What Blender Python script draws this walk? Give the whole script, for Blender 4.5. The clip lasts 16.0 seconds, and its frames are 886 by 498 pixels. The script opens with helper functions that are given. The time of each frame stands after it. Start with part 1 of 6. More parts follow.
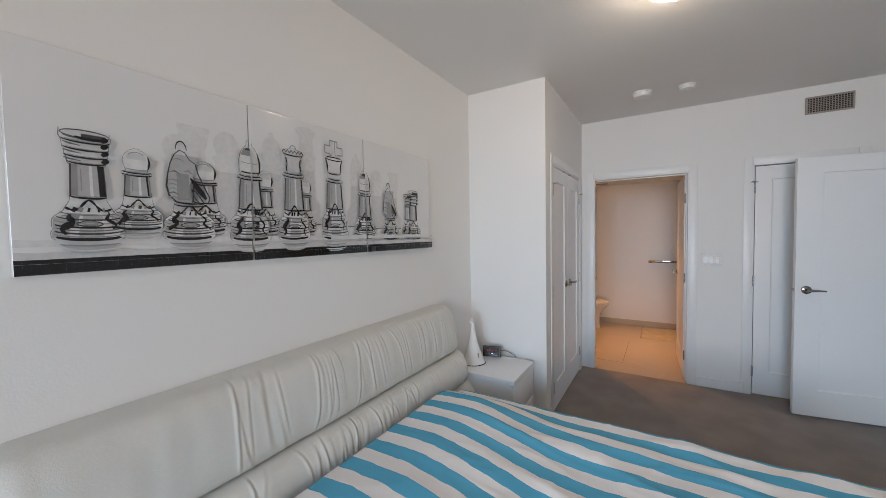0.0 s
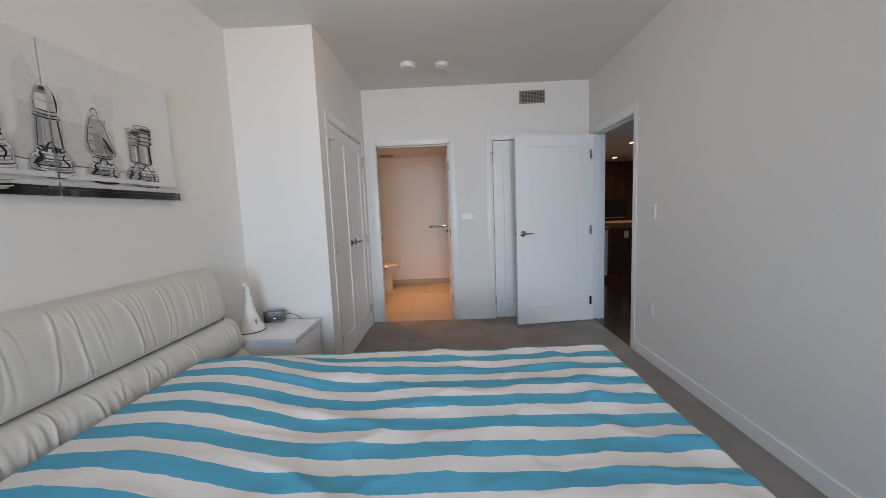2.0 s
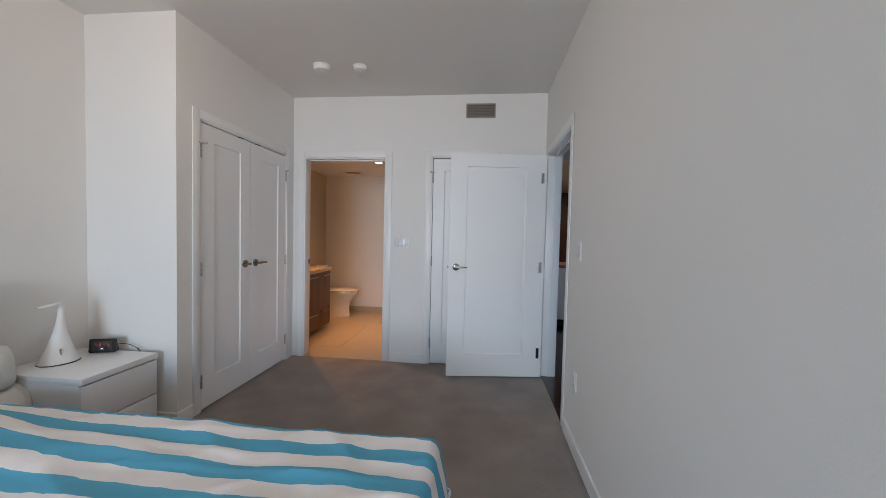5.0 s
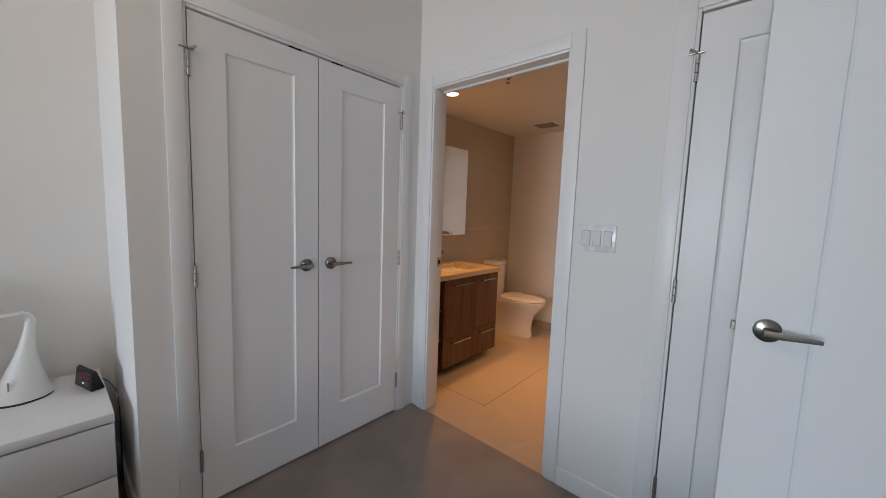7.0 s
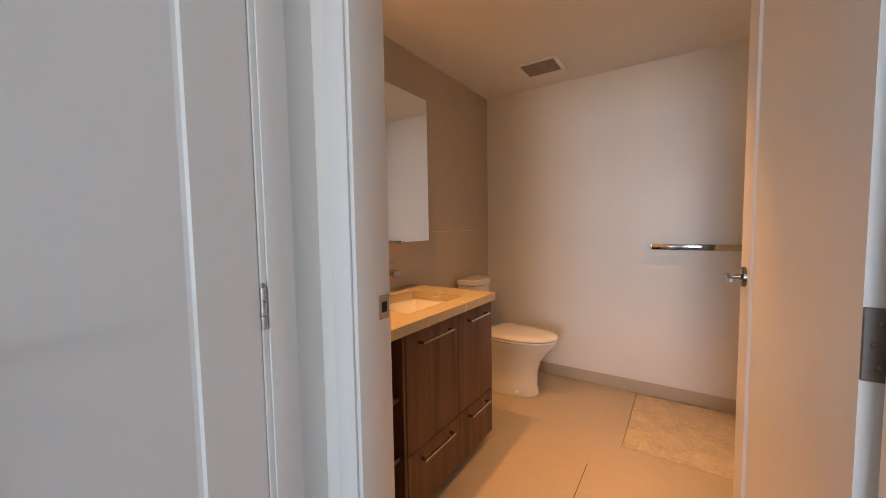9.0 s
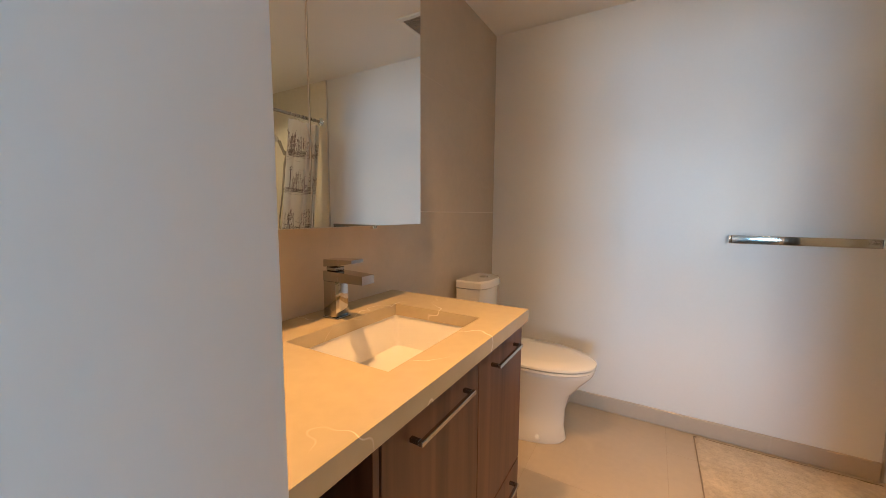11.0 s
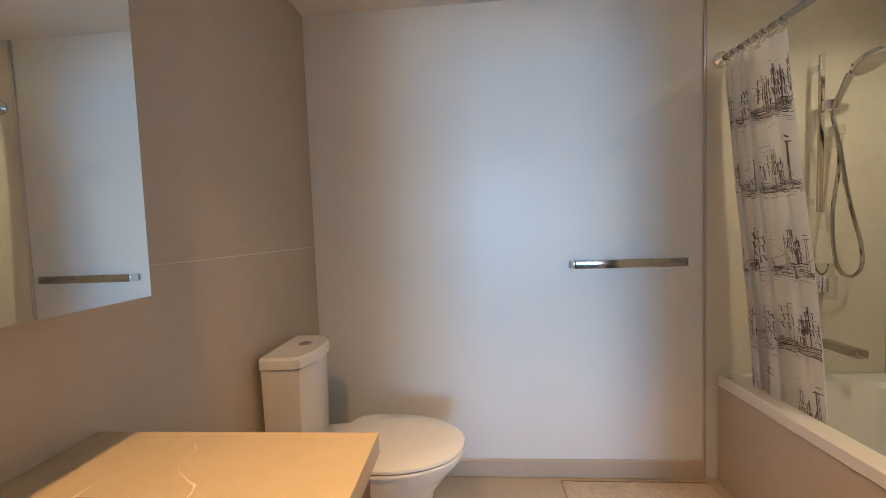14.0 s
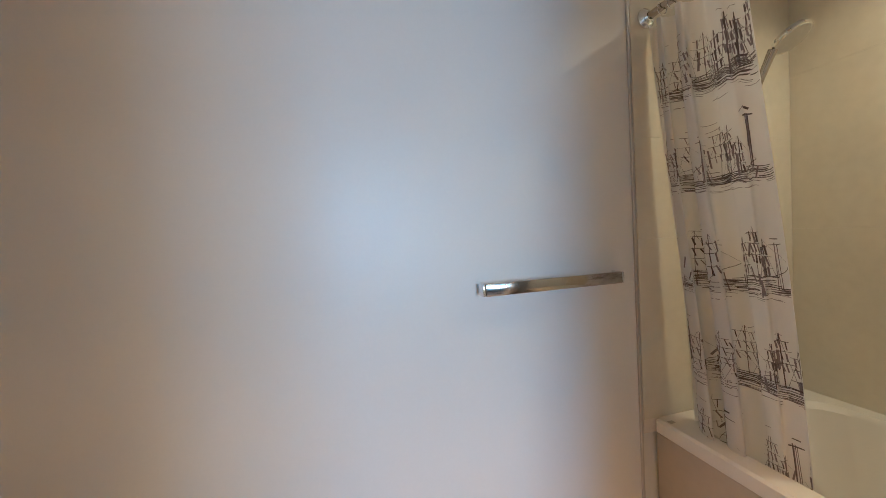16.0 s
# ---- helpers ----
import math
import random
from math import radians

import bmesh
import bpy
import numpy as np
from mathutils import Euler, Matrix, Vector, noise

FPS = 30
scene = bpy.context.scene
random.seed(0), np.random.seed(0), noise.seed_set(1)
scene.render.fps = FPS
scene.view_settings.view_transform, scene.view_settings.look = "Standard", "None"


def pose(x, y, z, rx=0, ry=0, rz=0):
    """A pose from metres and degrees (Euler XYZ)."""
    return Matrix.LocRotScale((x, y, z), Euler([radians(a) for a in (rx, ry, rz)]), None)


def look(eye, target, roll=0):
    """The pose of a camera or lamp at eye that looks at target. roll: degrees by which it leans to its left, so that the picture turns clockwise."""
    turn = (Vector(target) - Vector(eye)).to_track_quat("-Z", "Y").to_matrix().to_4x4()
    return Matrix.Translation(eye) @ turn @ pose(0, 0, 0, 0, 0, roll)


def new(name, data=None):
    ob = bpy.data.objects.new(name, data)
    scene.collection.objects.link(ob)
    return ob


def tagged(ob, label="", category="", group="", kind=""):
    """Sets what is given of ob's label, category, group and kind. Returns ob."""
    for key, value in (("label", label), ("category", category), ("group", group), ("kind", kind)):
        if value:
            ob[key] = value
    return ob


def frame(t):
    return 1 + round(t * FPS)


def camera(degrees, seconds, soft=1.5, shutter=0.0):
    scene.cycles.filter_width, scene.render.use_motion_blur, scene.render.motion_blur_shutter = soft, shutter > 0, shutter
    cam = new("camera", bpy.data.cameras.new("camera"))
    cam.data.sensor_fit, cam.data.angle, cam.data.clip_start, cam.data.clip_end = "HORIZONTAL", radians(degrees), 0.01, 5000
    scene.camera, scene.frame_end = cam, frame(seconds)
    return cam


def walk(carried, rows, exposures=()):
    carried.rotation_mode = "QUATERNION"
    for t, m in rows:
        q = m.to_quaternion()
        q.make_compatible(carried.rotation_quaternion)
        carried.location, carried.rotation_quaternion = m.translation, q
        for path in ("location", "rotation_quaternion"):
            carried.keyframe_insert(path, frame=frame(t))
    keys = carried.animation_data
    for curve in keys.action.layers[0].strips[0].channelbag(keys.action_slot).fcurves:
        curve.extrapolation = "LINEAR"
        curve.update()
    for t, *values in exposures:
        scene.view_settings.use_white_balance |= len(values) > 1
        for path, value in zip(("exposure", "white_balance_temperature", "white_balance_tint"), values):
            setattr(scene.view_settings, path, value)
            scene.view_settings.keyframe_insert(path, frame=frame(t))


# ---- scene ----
cam = camera(102.2, 16.0, soft=0.8)
PATH = [
    (0, (0.762, -4.164, 1.496), (-0.286, -2.462, 1.415), -1.0),
    (0.5, (0.809, -4.152, 1.467), (0.093, -2.288, 1.347), -1.1),
    (1, (0.859, -4.136, 1.42), (0.423, -2.188, 1.293), -0.9),
    (1.5, (0.929, -4.151, 1.352), (0.685, -2.174, 1.171), -1.2),
    (2, (0.951, -4.144, 1.286), (0.903, -2.156, 1.076), -2.3),
    (2.5, (0.992, -4.149, 1.256), (1.133, -2.164, 1.051), -2.3),
    (3, (1.097, -4.143, 1.255), (1.325, -2.163, 1.084), -3.0),
    (3.5, (1.35, -4.099, 1.266), (1.463, -2.109, 1.103), 0.0),
    (4, (1.55, -4.0, 1.285), (1.61, -2.002, 1.225), 1.2),
    (4.2, (1.625, -3.945, 1.286), (1.619, -1.946, 1.24), 2.0),
    (4.9, (1.92, -3.60, 1.29), (1.75, -1.61, 1.22), 1.5),
    (5.6, (2.03, -2.95, 1.31), (1.44, -1.04, 1.20), 1.5),
    (6.3, (1.819, -2.218, 1.325), (0.886, -0.454, 1.182), 1.6),
    (6.5, (1.795, -2.013, 1.304), (0.74, -0.32, 1.16), 1.1),
    (7, (1.692, -1.621, 1.304), (0.364, -0.138, 1.103), 2.0),
    (7.5, (1.446, -1.292, 1.284), (0.158, 0.23, 1.129), 0.2),
    (8, (1.231, -0.993, 1.251), (-0.051, 0.54, 1.178), -0.8),
    (8.5, (0.961, -0.736, 1.215), (-0.206, 0.887, 1.144), 0.8),
    (9, (0.746, -0.562, 1.182), (-0.367, 1.095, 1.056), -0.9),
    (9.5, (0.575, -0.318, 1.185), (-0.589, 1.306, 1.077), 0.6),
    (9.7, (0.513, -0.252, 1.18), (-0.641, 1.376, 1.039), 0.8),
    (11.8, (0.17, 0.13, 1.128), (-0.694, 1.918, 0.898), -1.9),
    (12, (0.146, 0.157, 1.126), (-0.673, 1.965, 0.881), -2.4),
    (12.5, (0.084, 0.207, 1.13), (-0.6, 2.075, 0.921), -1.3),
    (13, (0.047, 0.265, 1.146), (-0.448, 2.197, 1.002), -1.5),
    (13.5, (0.051, 0.36, 1.172), (-0.292, 2.325, 1.028), -1.1),
    (14, (0.103, 0.512, 1.205), (-0.04, 2.504, 1.102), -2.1),
    (14.5, (0.086, 0.733, 1.192), (0.16, 2.73, 1.118), -1.9),
    (15, (0.077, 0.931, 1.188), (0.269, 2.92, 1.095), -1.9),
    (15.5, (0.103, 1.08, 1.202), (0.708, 2.985, 1.133), -2.2),
    (16, (0.196, 1.164, 1.201), (0.702, 3.098, 1.122), -3.2),
]

EXPOSURES = [(0, -0.12, 6500, 10), (4.2, -0.10, 6500, 10), (6.5, -0.10, 6500, 10), (7.5, -0.12, 6500, 9), (8.5, 0.10, 6500, 9), (9.5, 0.36, 6400, 6), (11.8, 0.62, 4480, -9), (12.5, 0.62, 4370, -9), (13, 0.62, 4380, -9), (14, 0.60, 4450, -9), (15, 0.60, 4460, -9), (16, 0.60, 4480, -9)]
walk(cam, [(t, look(eye, target, roll)) for t, eye, target, roll in PATH], EXPOSURES)

# ---- light ----
world = bpy.data.worlds.new("sky")
scene.world = world
world.use_nodes = True
wn = world.node_tree.nodes
sky = wn.new("ShaderNodeTexSky")
sky.sky_type, sky.sun_disc, sky.sun_elevation, sky.sun_rotation = "NISHITA", False, radians(40), radians(60)
world.node_tree.links.new(sky.outputs[0], wn["Background"].inputs[0])
wn["Background"].inputs[1].default_value = 0.08


def lamp(name, m, kind, power, colour, size=0.1, size_y=None, spread=180):
    data = bpy.data.lights.new(name, kind)
    data.energy, data.color = power, colour
    if kind == "AREA":
        data.size, data.spread = size, radians(spread)
        if size_y:
            data.shape, data.size_y = "RECTANGLE", size_y
        else:
            data.shape = "DISK"
    else:
        data.shadow_soft_size = size
    ob = new(name, data)
    ob.matrix_world = m
    return tagged(ob, "light of the lamp or window beside it", "light", kind="structure")


WARM = (1.0, 0.41, 0.108)
lamp("window_light", look((0.90, -8.00, 1.50), (1.0, -1.0, -0.90)), "AREA", 50, (0.46, 0.72, 1.0), 2.0, 1.9, spread=85)
lamp("window_bounce", look((1.75, -7.98, 1.1), (0.70, -2.0, 3.0)), "AREA", 30, (1.0, 0.74, 0.52), 1.3, 1.2, spread=95)
lamp("vanity_downlight_light", look((-0.235, 0.58, 2.205), (-0.235, 0.58, 0)), "AREA", 7.8, WARM, 0.07, spread=110)
lamp("bath_downlight_light", look((0.56, 1.14, 2.205), (0.56, 1.14, 0)), "AREA", 4.2, WARM, 0.09, spread=70)
lamp("shower_downlight_light", look((1.65, 1.56, 2.205), (1.65, 1.56, 0)), "AREA", 3.4, (1.0, 0.62, 0.30), 0.07, spread=140)
lamp("ceiling_dome_light", pose(0.82, -2.2, 2.50), "POINT", 0.4, (1.0, 0.72, 0.48), 0.12)
lamp("kitchen_downlight_light", look((4.34, 2.65, 2.38), (4.34, 2.65, 0)), "AREA", 24, (1.0, 0.72, 0.48), 0.1)
# added blue fill through the doorway onto the closet doors, from an unseen window
lamp("kitchen_fill_light", look((6.90, -1.15, 1.35), (0.0, -0.62, 0.55)), "AREA", 10, (0.50, 0.74, 1.0), 1.9, 1.9, spread=80)


# ---- materials ----
def material(name, colour, rough=0.5, metal=0.0, scale=40.0, vary=0.06, bump=0.0, bump_scale=None, big=1.5, spec=0.5, coat=0.0, random_tint=0.0):
    """A surface with fine grain, broad unevenness and fine relief."""
    m = bpy.data.materials.new(name)
    m.use_nodes = True
    nt = m.node_tree
    n, link = nt.nodes, nt.links.new
    p = n["Principled BSDF"]
    co = n.new("ShaderNodeTexCoord")
    fine, broad = n.new("ShaderNodeTexNoise"), n.new("ShaderNodeTexNoise")
    fine.inputs["Scale"].default_value, broad.inputs["Scale"].default_value = scale, big
    fine.inputs["Detail"].default_value = 5
    for t in (fine, broad):
        link(co.outputs["Object"], t.inputs["Vector"])
    add = n.new("ShaderNodeMath")
    add.operation = "ADD"
    link(fine.outputs["Fac"], add.inputs[0])
    link(broad.outputs["Fac"], add.inputs[1])
    ramp = n.new("ShaderNodeMapRange")
    ramp.inputs["From Min"].default_value, ramp.inputs["From Max"].default_value = 0.6, 1.4
    ramp.inputs["To Min"].default_value, ramp.inputs["To Max"].default_value = 1 - vary, 1 + vary
    link(add.outputs[0], ramp.inputs["Value"])
    mul = n.new("ShaderNodeMix")
    mul.data_type, mul.blend_type = "RGBA", "MULTIPLY"
    mul.inputs["Factor"].default_value = 1
    mul.inputs["A"].default_value = (*colour, 1)
    link(ramp.outputs[0], mul.inputs["B"])
    out = mul.outputs["Result"]
    if random_tint:
        info, r2, m2 = n.new("ShaderNodeObjectInfo"), n.new("ShaderNodeMapRange"), n.new("ShaderNodeMix")
        r2.inputs["To Min"].default_value, r2.inputs["To Max"].default_value = 1 - random_tint, 1 + random_tint
        link(info.outputs["Random"], r2.inputs["Value"])
        m2.data_type, m2.blend_type = "RGBA", "MULTIPLY"
        m2.inputs["Factor"].default_value = 1
        link(out, m2.inputs["A"])
        link(r2.outputs[0], m2.inputs["B"])
        out = m2.outputs["Result"]
    link(out, p.inputs["Base Color"])
    p.inputs["Roughness"].default_value, p.inputs["Metallic"].default_value = rough, metal
    p.inputs["Specular IOR Level"].default_value, p.inputs["Coat Weight"].default_value = spec, coat
    p.inputs["Coat Roughness"].default_value = 0.08
    if bump:
        b, bn = n.new("ShaderNodeBump"), n.new("ShaderNodeTexNoise")
        bn.inputs["Scale"].default_value = bump_scale or scale
        bn.inputs["Detail"].default_value = 4
        link(co.outputs["Object"], bn.inputs["Vector"])
        b.inputs["Strength"].default_value, b.inputs["Distance"].default_value = bump, 0.01
        link(bn.outputs["Fac"], b.inputs["Height"])
        link(b.outputs[0], p.inputs["Normal"])
    return m


def wood(name, dark, light, along, scale=9.0, rough=0.45):
    m = bpy.data.materials.new(name)
    m.use_nodes = True
    n, link = m.node_tree.nodes, m.node_tree.links.new
    p = n["Principled BSDF"]
    co, mp, no, ramp = n.new("ShaderNodeTexCoord"), n.new("ShaderNodeMapping"), n.new("ShaderNodeTexNoise"), n.new("ShaderNodeValToRGB")
    info, add = n.new("ShaderNodeObjectInfo"), n.new("ShaderNodeVectorMath")
    mp.inputs["Scale"].default_value = tuple(0.06 if a == along else 1.0 for a in "xyz")
    link(co.outputs["Object"], add.inputs[0])
    link(info.outputs["Random"], add.inputs[1])
    link(add.outputs[0], mp.inputs["Vector"])
    link(mp.outputs[0], no.inputs["Vector"])
    no.inputs["Scale"].default_value, no.inputs["Detail"].default_value, no.inputs["Distortion"].default_value = scale * 4, 8, 0.6
    ramp.color_ramp.elements[0].color, ramp.color_ramp.elements[1].color = (*dark, 1), (*light, 1)
    ramp.color_ramp.elements[0].position, ramp.color_ramp.elements[1].position = 0.3, 0.72
    link(no.outputs["Fac"], ramp.inputs["Fac"])
    link(ramp.outputs[0], p.inputs["Base Color"])
    p.inputs["Roughness"].default_value = rough
    return m


def stone(name, base, vein, scale=2.2, rough=0.3, width=0.02, strength=0.8, gate_from=0.52):
    """Stone with thin, broken, wandering veins and a soft cloud."""
    m = material(name, base, rough, scale=30, vary=0.05, big=3)
    n, link = m.node_tree.nodes, m.node_tree.links.new
    p = n["Principled BSDF"]
    src = p.inputs["Base Color"].links[0].from_socket
    co = n.new("ShaderNodeTexCoord")
    warp, gate, mg = n.new("ShaderNodeTexNoise"), n.new("ShaderNodeTexNoise"), n.new("ShaderNodeMapRange")
    warp.inputs["Scale"].default_value, warp.inputs["Detail"].default_value = scale, 3
    gate.inputs["Scale"].default_value = scale * 1.3
    sub, ab, mr = n.new("ShaderNodeMath"), n.new("ShaderNodeMath"), n.new("ShaderNodeMapRange")
    for t in (warp, gate):
        link(co.outputs["Object"], t.inputs["Vector"])
    sub.operation, ab.operation = "SUBTRACT", "ABSOLUTE"
    sub.inputs[1].default_value = 0.5
    link(warp.outputs["Fac"], sub.inputs[0])
    link(sub.outputs[0], ab.inputs[0])
    link(ab.outputs[0], mr.inputs["Value"])
    mr.inputs["From Min"].default_value, mr.inputs["From Max"].default_value = 0.0, width
    mr.inputs["To Min"].default_value, mr.inputs["To Max"].default_value = strength, 0
    link(gate.outputs["Fac"], mg.inputs["Value"])
    mg.inputs["From Min"].default_value, mg.inputs["From Max"].default_value = gate_from, gate_from + 0.1
    mu, mix = n.new("ShaderNodeMath"), n.new("ShaderNodeMix")
    mu.operation, mix.data_type = "MULTIPLY", "RGBA"
    link(mr.outputs[0], mu.inputs[0])
    link(mg.outputs[0], mu.inputs[1])
    link(mu.outputs[0], mix.inputs["Factor"])
    link(src, mix.inputs["A"])
    mix.inputs["B"].default_value = (*vein, 1)
    link(mix.outputs["Result"], p.inputs["Base Color"])
    return m


def glow(name, colour, strength):
    m = bpy.data.materials.new(name)
    m.use_nodes = True
    p = m.node_tree.nodes["Principled BSDF"]
    p.inputs["Base Color"].default_value = (*colour, 1)
    p.inputs["Emission Color"].default_value = (*colour, 1)
    p.inputs["Emission Strength"].default_value = strength
    return m


def striped_cotton():
    m = material("striped_cotton", (0.8, 0.8, 0.8), 0.9, scale=300, vary=0.05, bump=0.07, bump_scale=90, big=5)
    n, link = m.node_tree.nodes, m.node_tree.links.new
    p = n["Principled BSDF"]
    mul = p.inputs["Base Color"].links[0].from_node
    uv, sep, no = n.new("ShaderNodeUVMap"), n.new("ShaderNodeSeparateXYZ"), n.new("ShaderNodeTexNoise")
    uv.uv_map = "cloth"
    no.inputs["Scale"].default_value, no.inputs["Detail"].default_value = 14, 3
    link(uv.outputs[0], sep.inputs[0])
    link(uv.outputs[0], no.inputs["Vector"])
    wob, add, mod, sub, ab, mr = (n.new("ShaderNodeMath") for _ in range(6))
    wob.operation, wob.inputs[1].default_value, wob.inputs[2].default_value = "MULTIPLY_ADD", 0.018, -0.009
    link(no.outputs["Fac"], wob.inputs[0])
    link(sep.outputs["Y"], add.inputs[0])
    link(wob.outputs[0], add.inputs[1])
    mod.operation, mod.inputs[1].default_value = "FLOORED_MODULO", 0.146
    link(add.outputs[0], mod.inputs[0])
    sub.operation, sub.inputs[1].default_value = "SUBTRACT", 0.073
    link(mod.outputs[0], sub.inputs[0])
    ab.operation = "ABSOLUTE"
    link(sub.outputs[0], ab.inputs[0])
    mr.operation, mr.inputs[1].default_value = "LESS_THAN", 0.0375
    link(ab.outputs[0], mr.inputs[0])
    mix = n.new("ShaderNodeMix")
    mix.data_type = "RGBA"
    link(mr.outputs[0], mix.inputs["Factor"])
    mix.inputs["A"].default_value, mix.inputs["B"].default_value = (0.82, 0.785, 0.77, 1), (0.095, 0.40, 0.59, 1)
    link(mix.outputs["Result"], mul.inputs["A"])
    return m


PAINT = material("white_wall_paint", (0.80, 0.795, 0.78), 0.75, scale=120, vary=0.012, bump=0.05, bump_scale=160)
BATH_PAINT = material("white_bathroom_paint", (0.79, 0.785, 0.775), 0.38, scale=120, vary=0.012, bump=0.03, bump_scale=160)
CEILING = material("white_ceiling_paint", (0.80, 0.79, 0.77), 0.9, scale=200, vary=0.015, bump=0.08, bump_scale=220)
TRIM = material("white_semi_gloss_paint", (0.82, 0.82, 0.82), 0.34, scale=60, vary=0.012, bump=0.02, bump_scale=30)
DOOR = material("white_door_paint", (0.82, 0.825, 0.83), 0.38, scale=60, vary=0.012, bump=0.02, bump_scale=40)
CARPET = material("grey_taupe_carpet", (0.375, 0.335, 0.31), 0.97, scale=260, vary=0.22, bump=0.9, bump_scale=420, big=3.5, spec=0.1)
LEATHER = material("ivory_leather", (0.66, 0.645, 0.60), 0.46, scale=90, vary=0.03, bump=0.10, bump_scale=260, big=4)
COTTON = striped_cotton()
LACQUER = material("white_lacquer", (0.82, 0.82, 0.83), 0.3, scale=50, vary=0.01)
PLASTIC = material("white_plastic", (0.80, 0.80, 0.79), 0.3, scale=80, vary=0.012)
ROCKER_EDGE = material("grey_rocker_gap", (0.32, 0.32, 0.33), 0.5, scale=80, vary=0.02)
PEARL = material("pearly_switch_plate", (0.78, 0.775, 0.78), 0.28, scale=28, vary=0.14, bump=0.10, bump_scale=22, big=14, coat=0.5)
ROCKER = material("grey_white_rocker", (0.70, 0.70, 0.71), 0.3, scale=80, vary=0.01)
BLACK = material("black_plastic", (0.012, 0.012, 0.013), 0.3, scale=80, vary=0.1)
SCREEN = material("black_display_glass", (0.01, 0.01, 0.012), 0.14, scale=80, vary=0.1, spec=1.0)
# near-black: shade in gaps and openings put in as colour; also plinths
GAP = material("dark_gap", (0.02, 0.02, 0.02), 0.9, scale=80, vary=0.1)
NICKEL = material("brushed_nickel", (0.27, 0.255, 0.235), 0.22, 1.0, scale=200, vary=0.08)
DULL = material("dark_dull_steel", (0.20, 0.195, 0.19), 0.45, 1.0, scale=160, vary=0.1)
STEEL = material("dull_steel", (0.45, 0.44, 0.42), 0.4, 1.0, scale=160, vary=0.1)
# chrome with the dim room it reflects put into its colour
BAR = material("chrome_dark_reflection", (0.50, 0.46, 0.42), 0.10, 1.0, scale=50, vary=0.03)
CHROME = material("polished_chrome", (0.82, 0.82, 0.82), 0.05, 1.0, scale=50, vary=0.02)
# polished tap metal, darkened in colour for the dark surroundings mirrored in it
TAP = material("tap_chrome_dark_reflection", (0.50, 0.49, 0.48), 0.07, 1.0, scale=50, vary=0.03)
ALU = material("satin_aluminium", (0.62, 0.61, 0.60), 0.35, 1.0, scale=90, vary=0.05)
MIRROR = material("mirror_silver", (0.88, 0.89, 0.88), 0.004, 1.0, scale=20, vary=0.0)
VENT = material("vent_enamel", (0.34, 0.30, 0.27), 0.5, scale=60, vary=0.05)
TILE = stone("beige_stone_tile", (0.50, 0.43, 0.345), (0.56, 0.50, 0.42), 1.3, 0.28, 0.005, 0.5)
FLOOR_TILE = stone("beige_floor_tile", (0.45, 0.39, 0.31), (0.56, 0.50, 0.42), 1.6, 0.33, 0.03, 0.4)
GROUT = material("pale_grout", (0.72, 0.67, 0.60), 0.9, scale=90, vary=0.05)
FLOOR_GROUT = material("floor_grout", (0.42, 0.36, 0.285), 0.9, scale=90, vary=0.1)
QUARTZ = stone("beige_quartz", (0.50, 0.43, 0.29), (0.86, 0.80, 0.68), 3.0, 0.22, 0.0036, 0.85, 0.50)
SHOWER = stone("cream_shower_tile", (0.72, 0.68, 0.58), (0.76, 0.73, 0.64), 1.5, 0.22, 0.03, 0.3)
PORCELAIN = material("white_porcelain", (0.80, 0.79, 0.77), 0.12, scale=20, vary=0.008, coat=0.4)
ACRYLIC_TUB = material("white_tub_acrylic", (0.80, 0.78, 0.74), 0.2, scale=20, vary=0.01)
WALNUT = wood("walnut_veneer", (0.055, 0.024, 0.013), (0.15, 0.070, 0.040), "z", 5)
DARKWOOD = wood("dark_kitchen_wood", (0.045, 0.015, 0.009), (0.115, 0.042, 0.024), "z", 4, 0.4)
PLANK = wood("dark_floor_plank", (0.014, 0.007, 0.005), (0.038, 0.018, 0.012), "y", 5, 0.18)
COUNTER_BROWN = wood("brown_counter", (0.22, 0.12, 0.08), (0.33, 0.19, 0.13), "x", 3, 0.3)
RUG = material("beige_bath_rug", (0.56, 0.49, 0.40), 0.98, scale=60, vary=0.22, bump=0.7, bump_scale=170, big=9, spec=0.1)
RUG_EDGE = material("rug_binding", (0.30, 0.245, 0.19), 0.95, scale=90, vary=0.15)
FABRIC = material("white_curtain_polyester", (0.84, 0.82, 0.81), 0.75, scale=400, vary=0.03, bump=0.08, bump_scale=500)
INK = material("purple_black_ink", (0.135, 0.105, 0.115), 0.8, scale=150, vary=0.35)
INK_PALE = material("washed_purple_ink", (0.27, 0.225, 0.24), 0.8, scale=150, vary=0.3)
ART = material("white_acrylic_panel", (0.74, 0.745, 0.745), 0.05, scale=6, vary=0.02, big=1.2)
ART_EDGE = material("acrylic_edge", (0.75, 0.76, 0.76), 0.2, scale=30, vary=0.02)
SHADES = [material("print_shade_" + n, (v, v, v), 0.07, scale=60, vary=0.12) for n, v in
          (("black", 0.012), ("charcoal", 0.06), ("dark_grey", 0.15), ("mid_grey", 0.28), ("light_grey", 0.42), ("pale_grey", 0.58), ("faint_grey", 0.67))]
DOME = glow("opal_lamp_glass", (1.0, 0.80, 0.62), 20.0)
DOWNLIGHT = glow("downlight_lens", (1.0, 0.80, 0.55), 14.0)
RED_LED = glow("red_display", (0.5, 0.02, 0.02), 0.04)
PALE_LED = glow("pale_display", (0.75, 0.8, 1.0), 1.0)
CURTAIN = material("white_thin_polyester", (0.86, 0.84, 0.83), 0.75, scale=400, vary=0.03, bump=0.08, bump_scale=500)
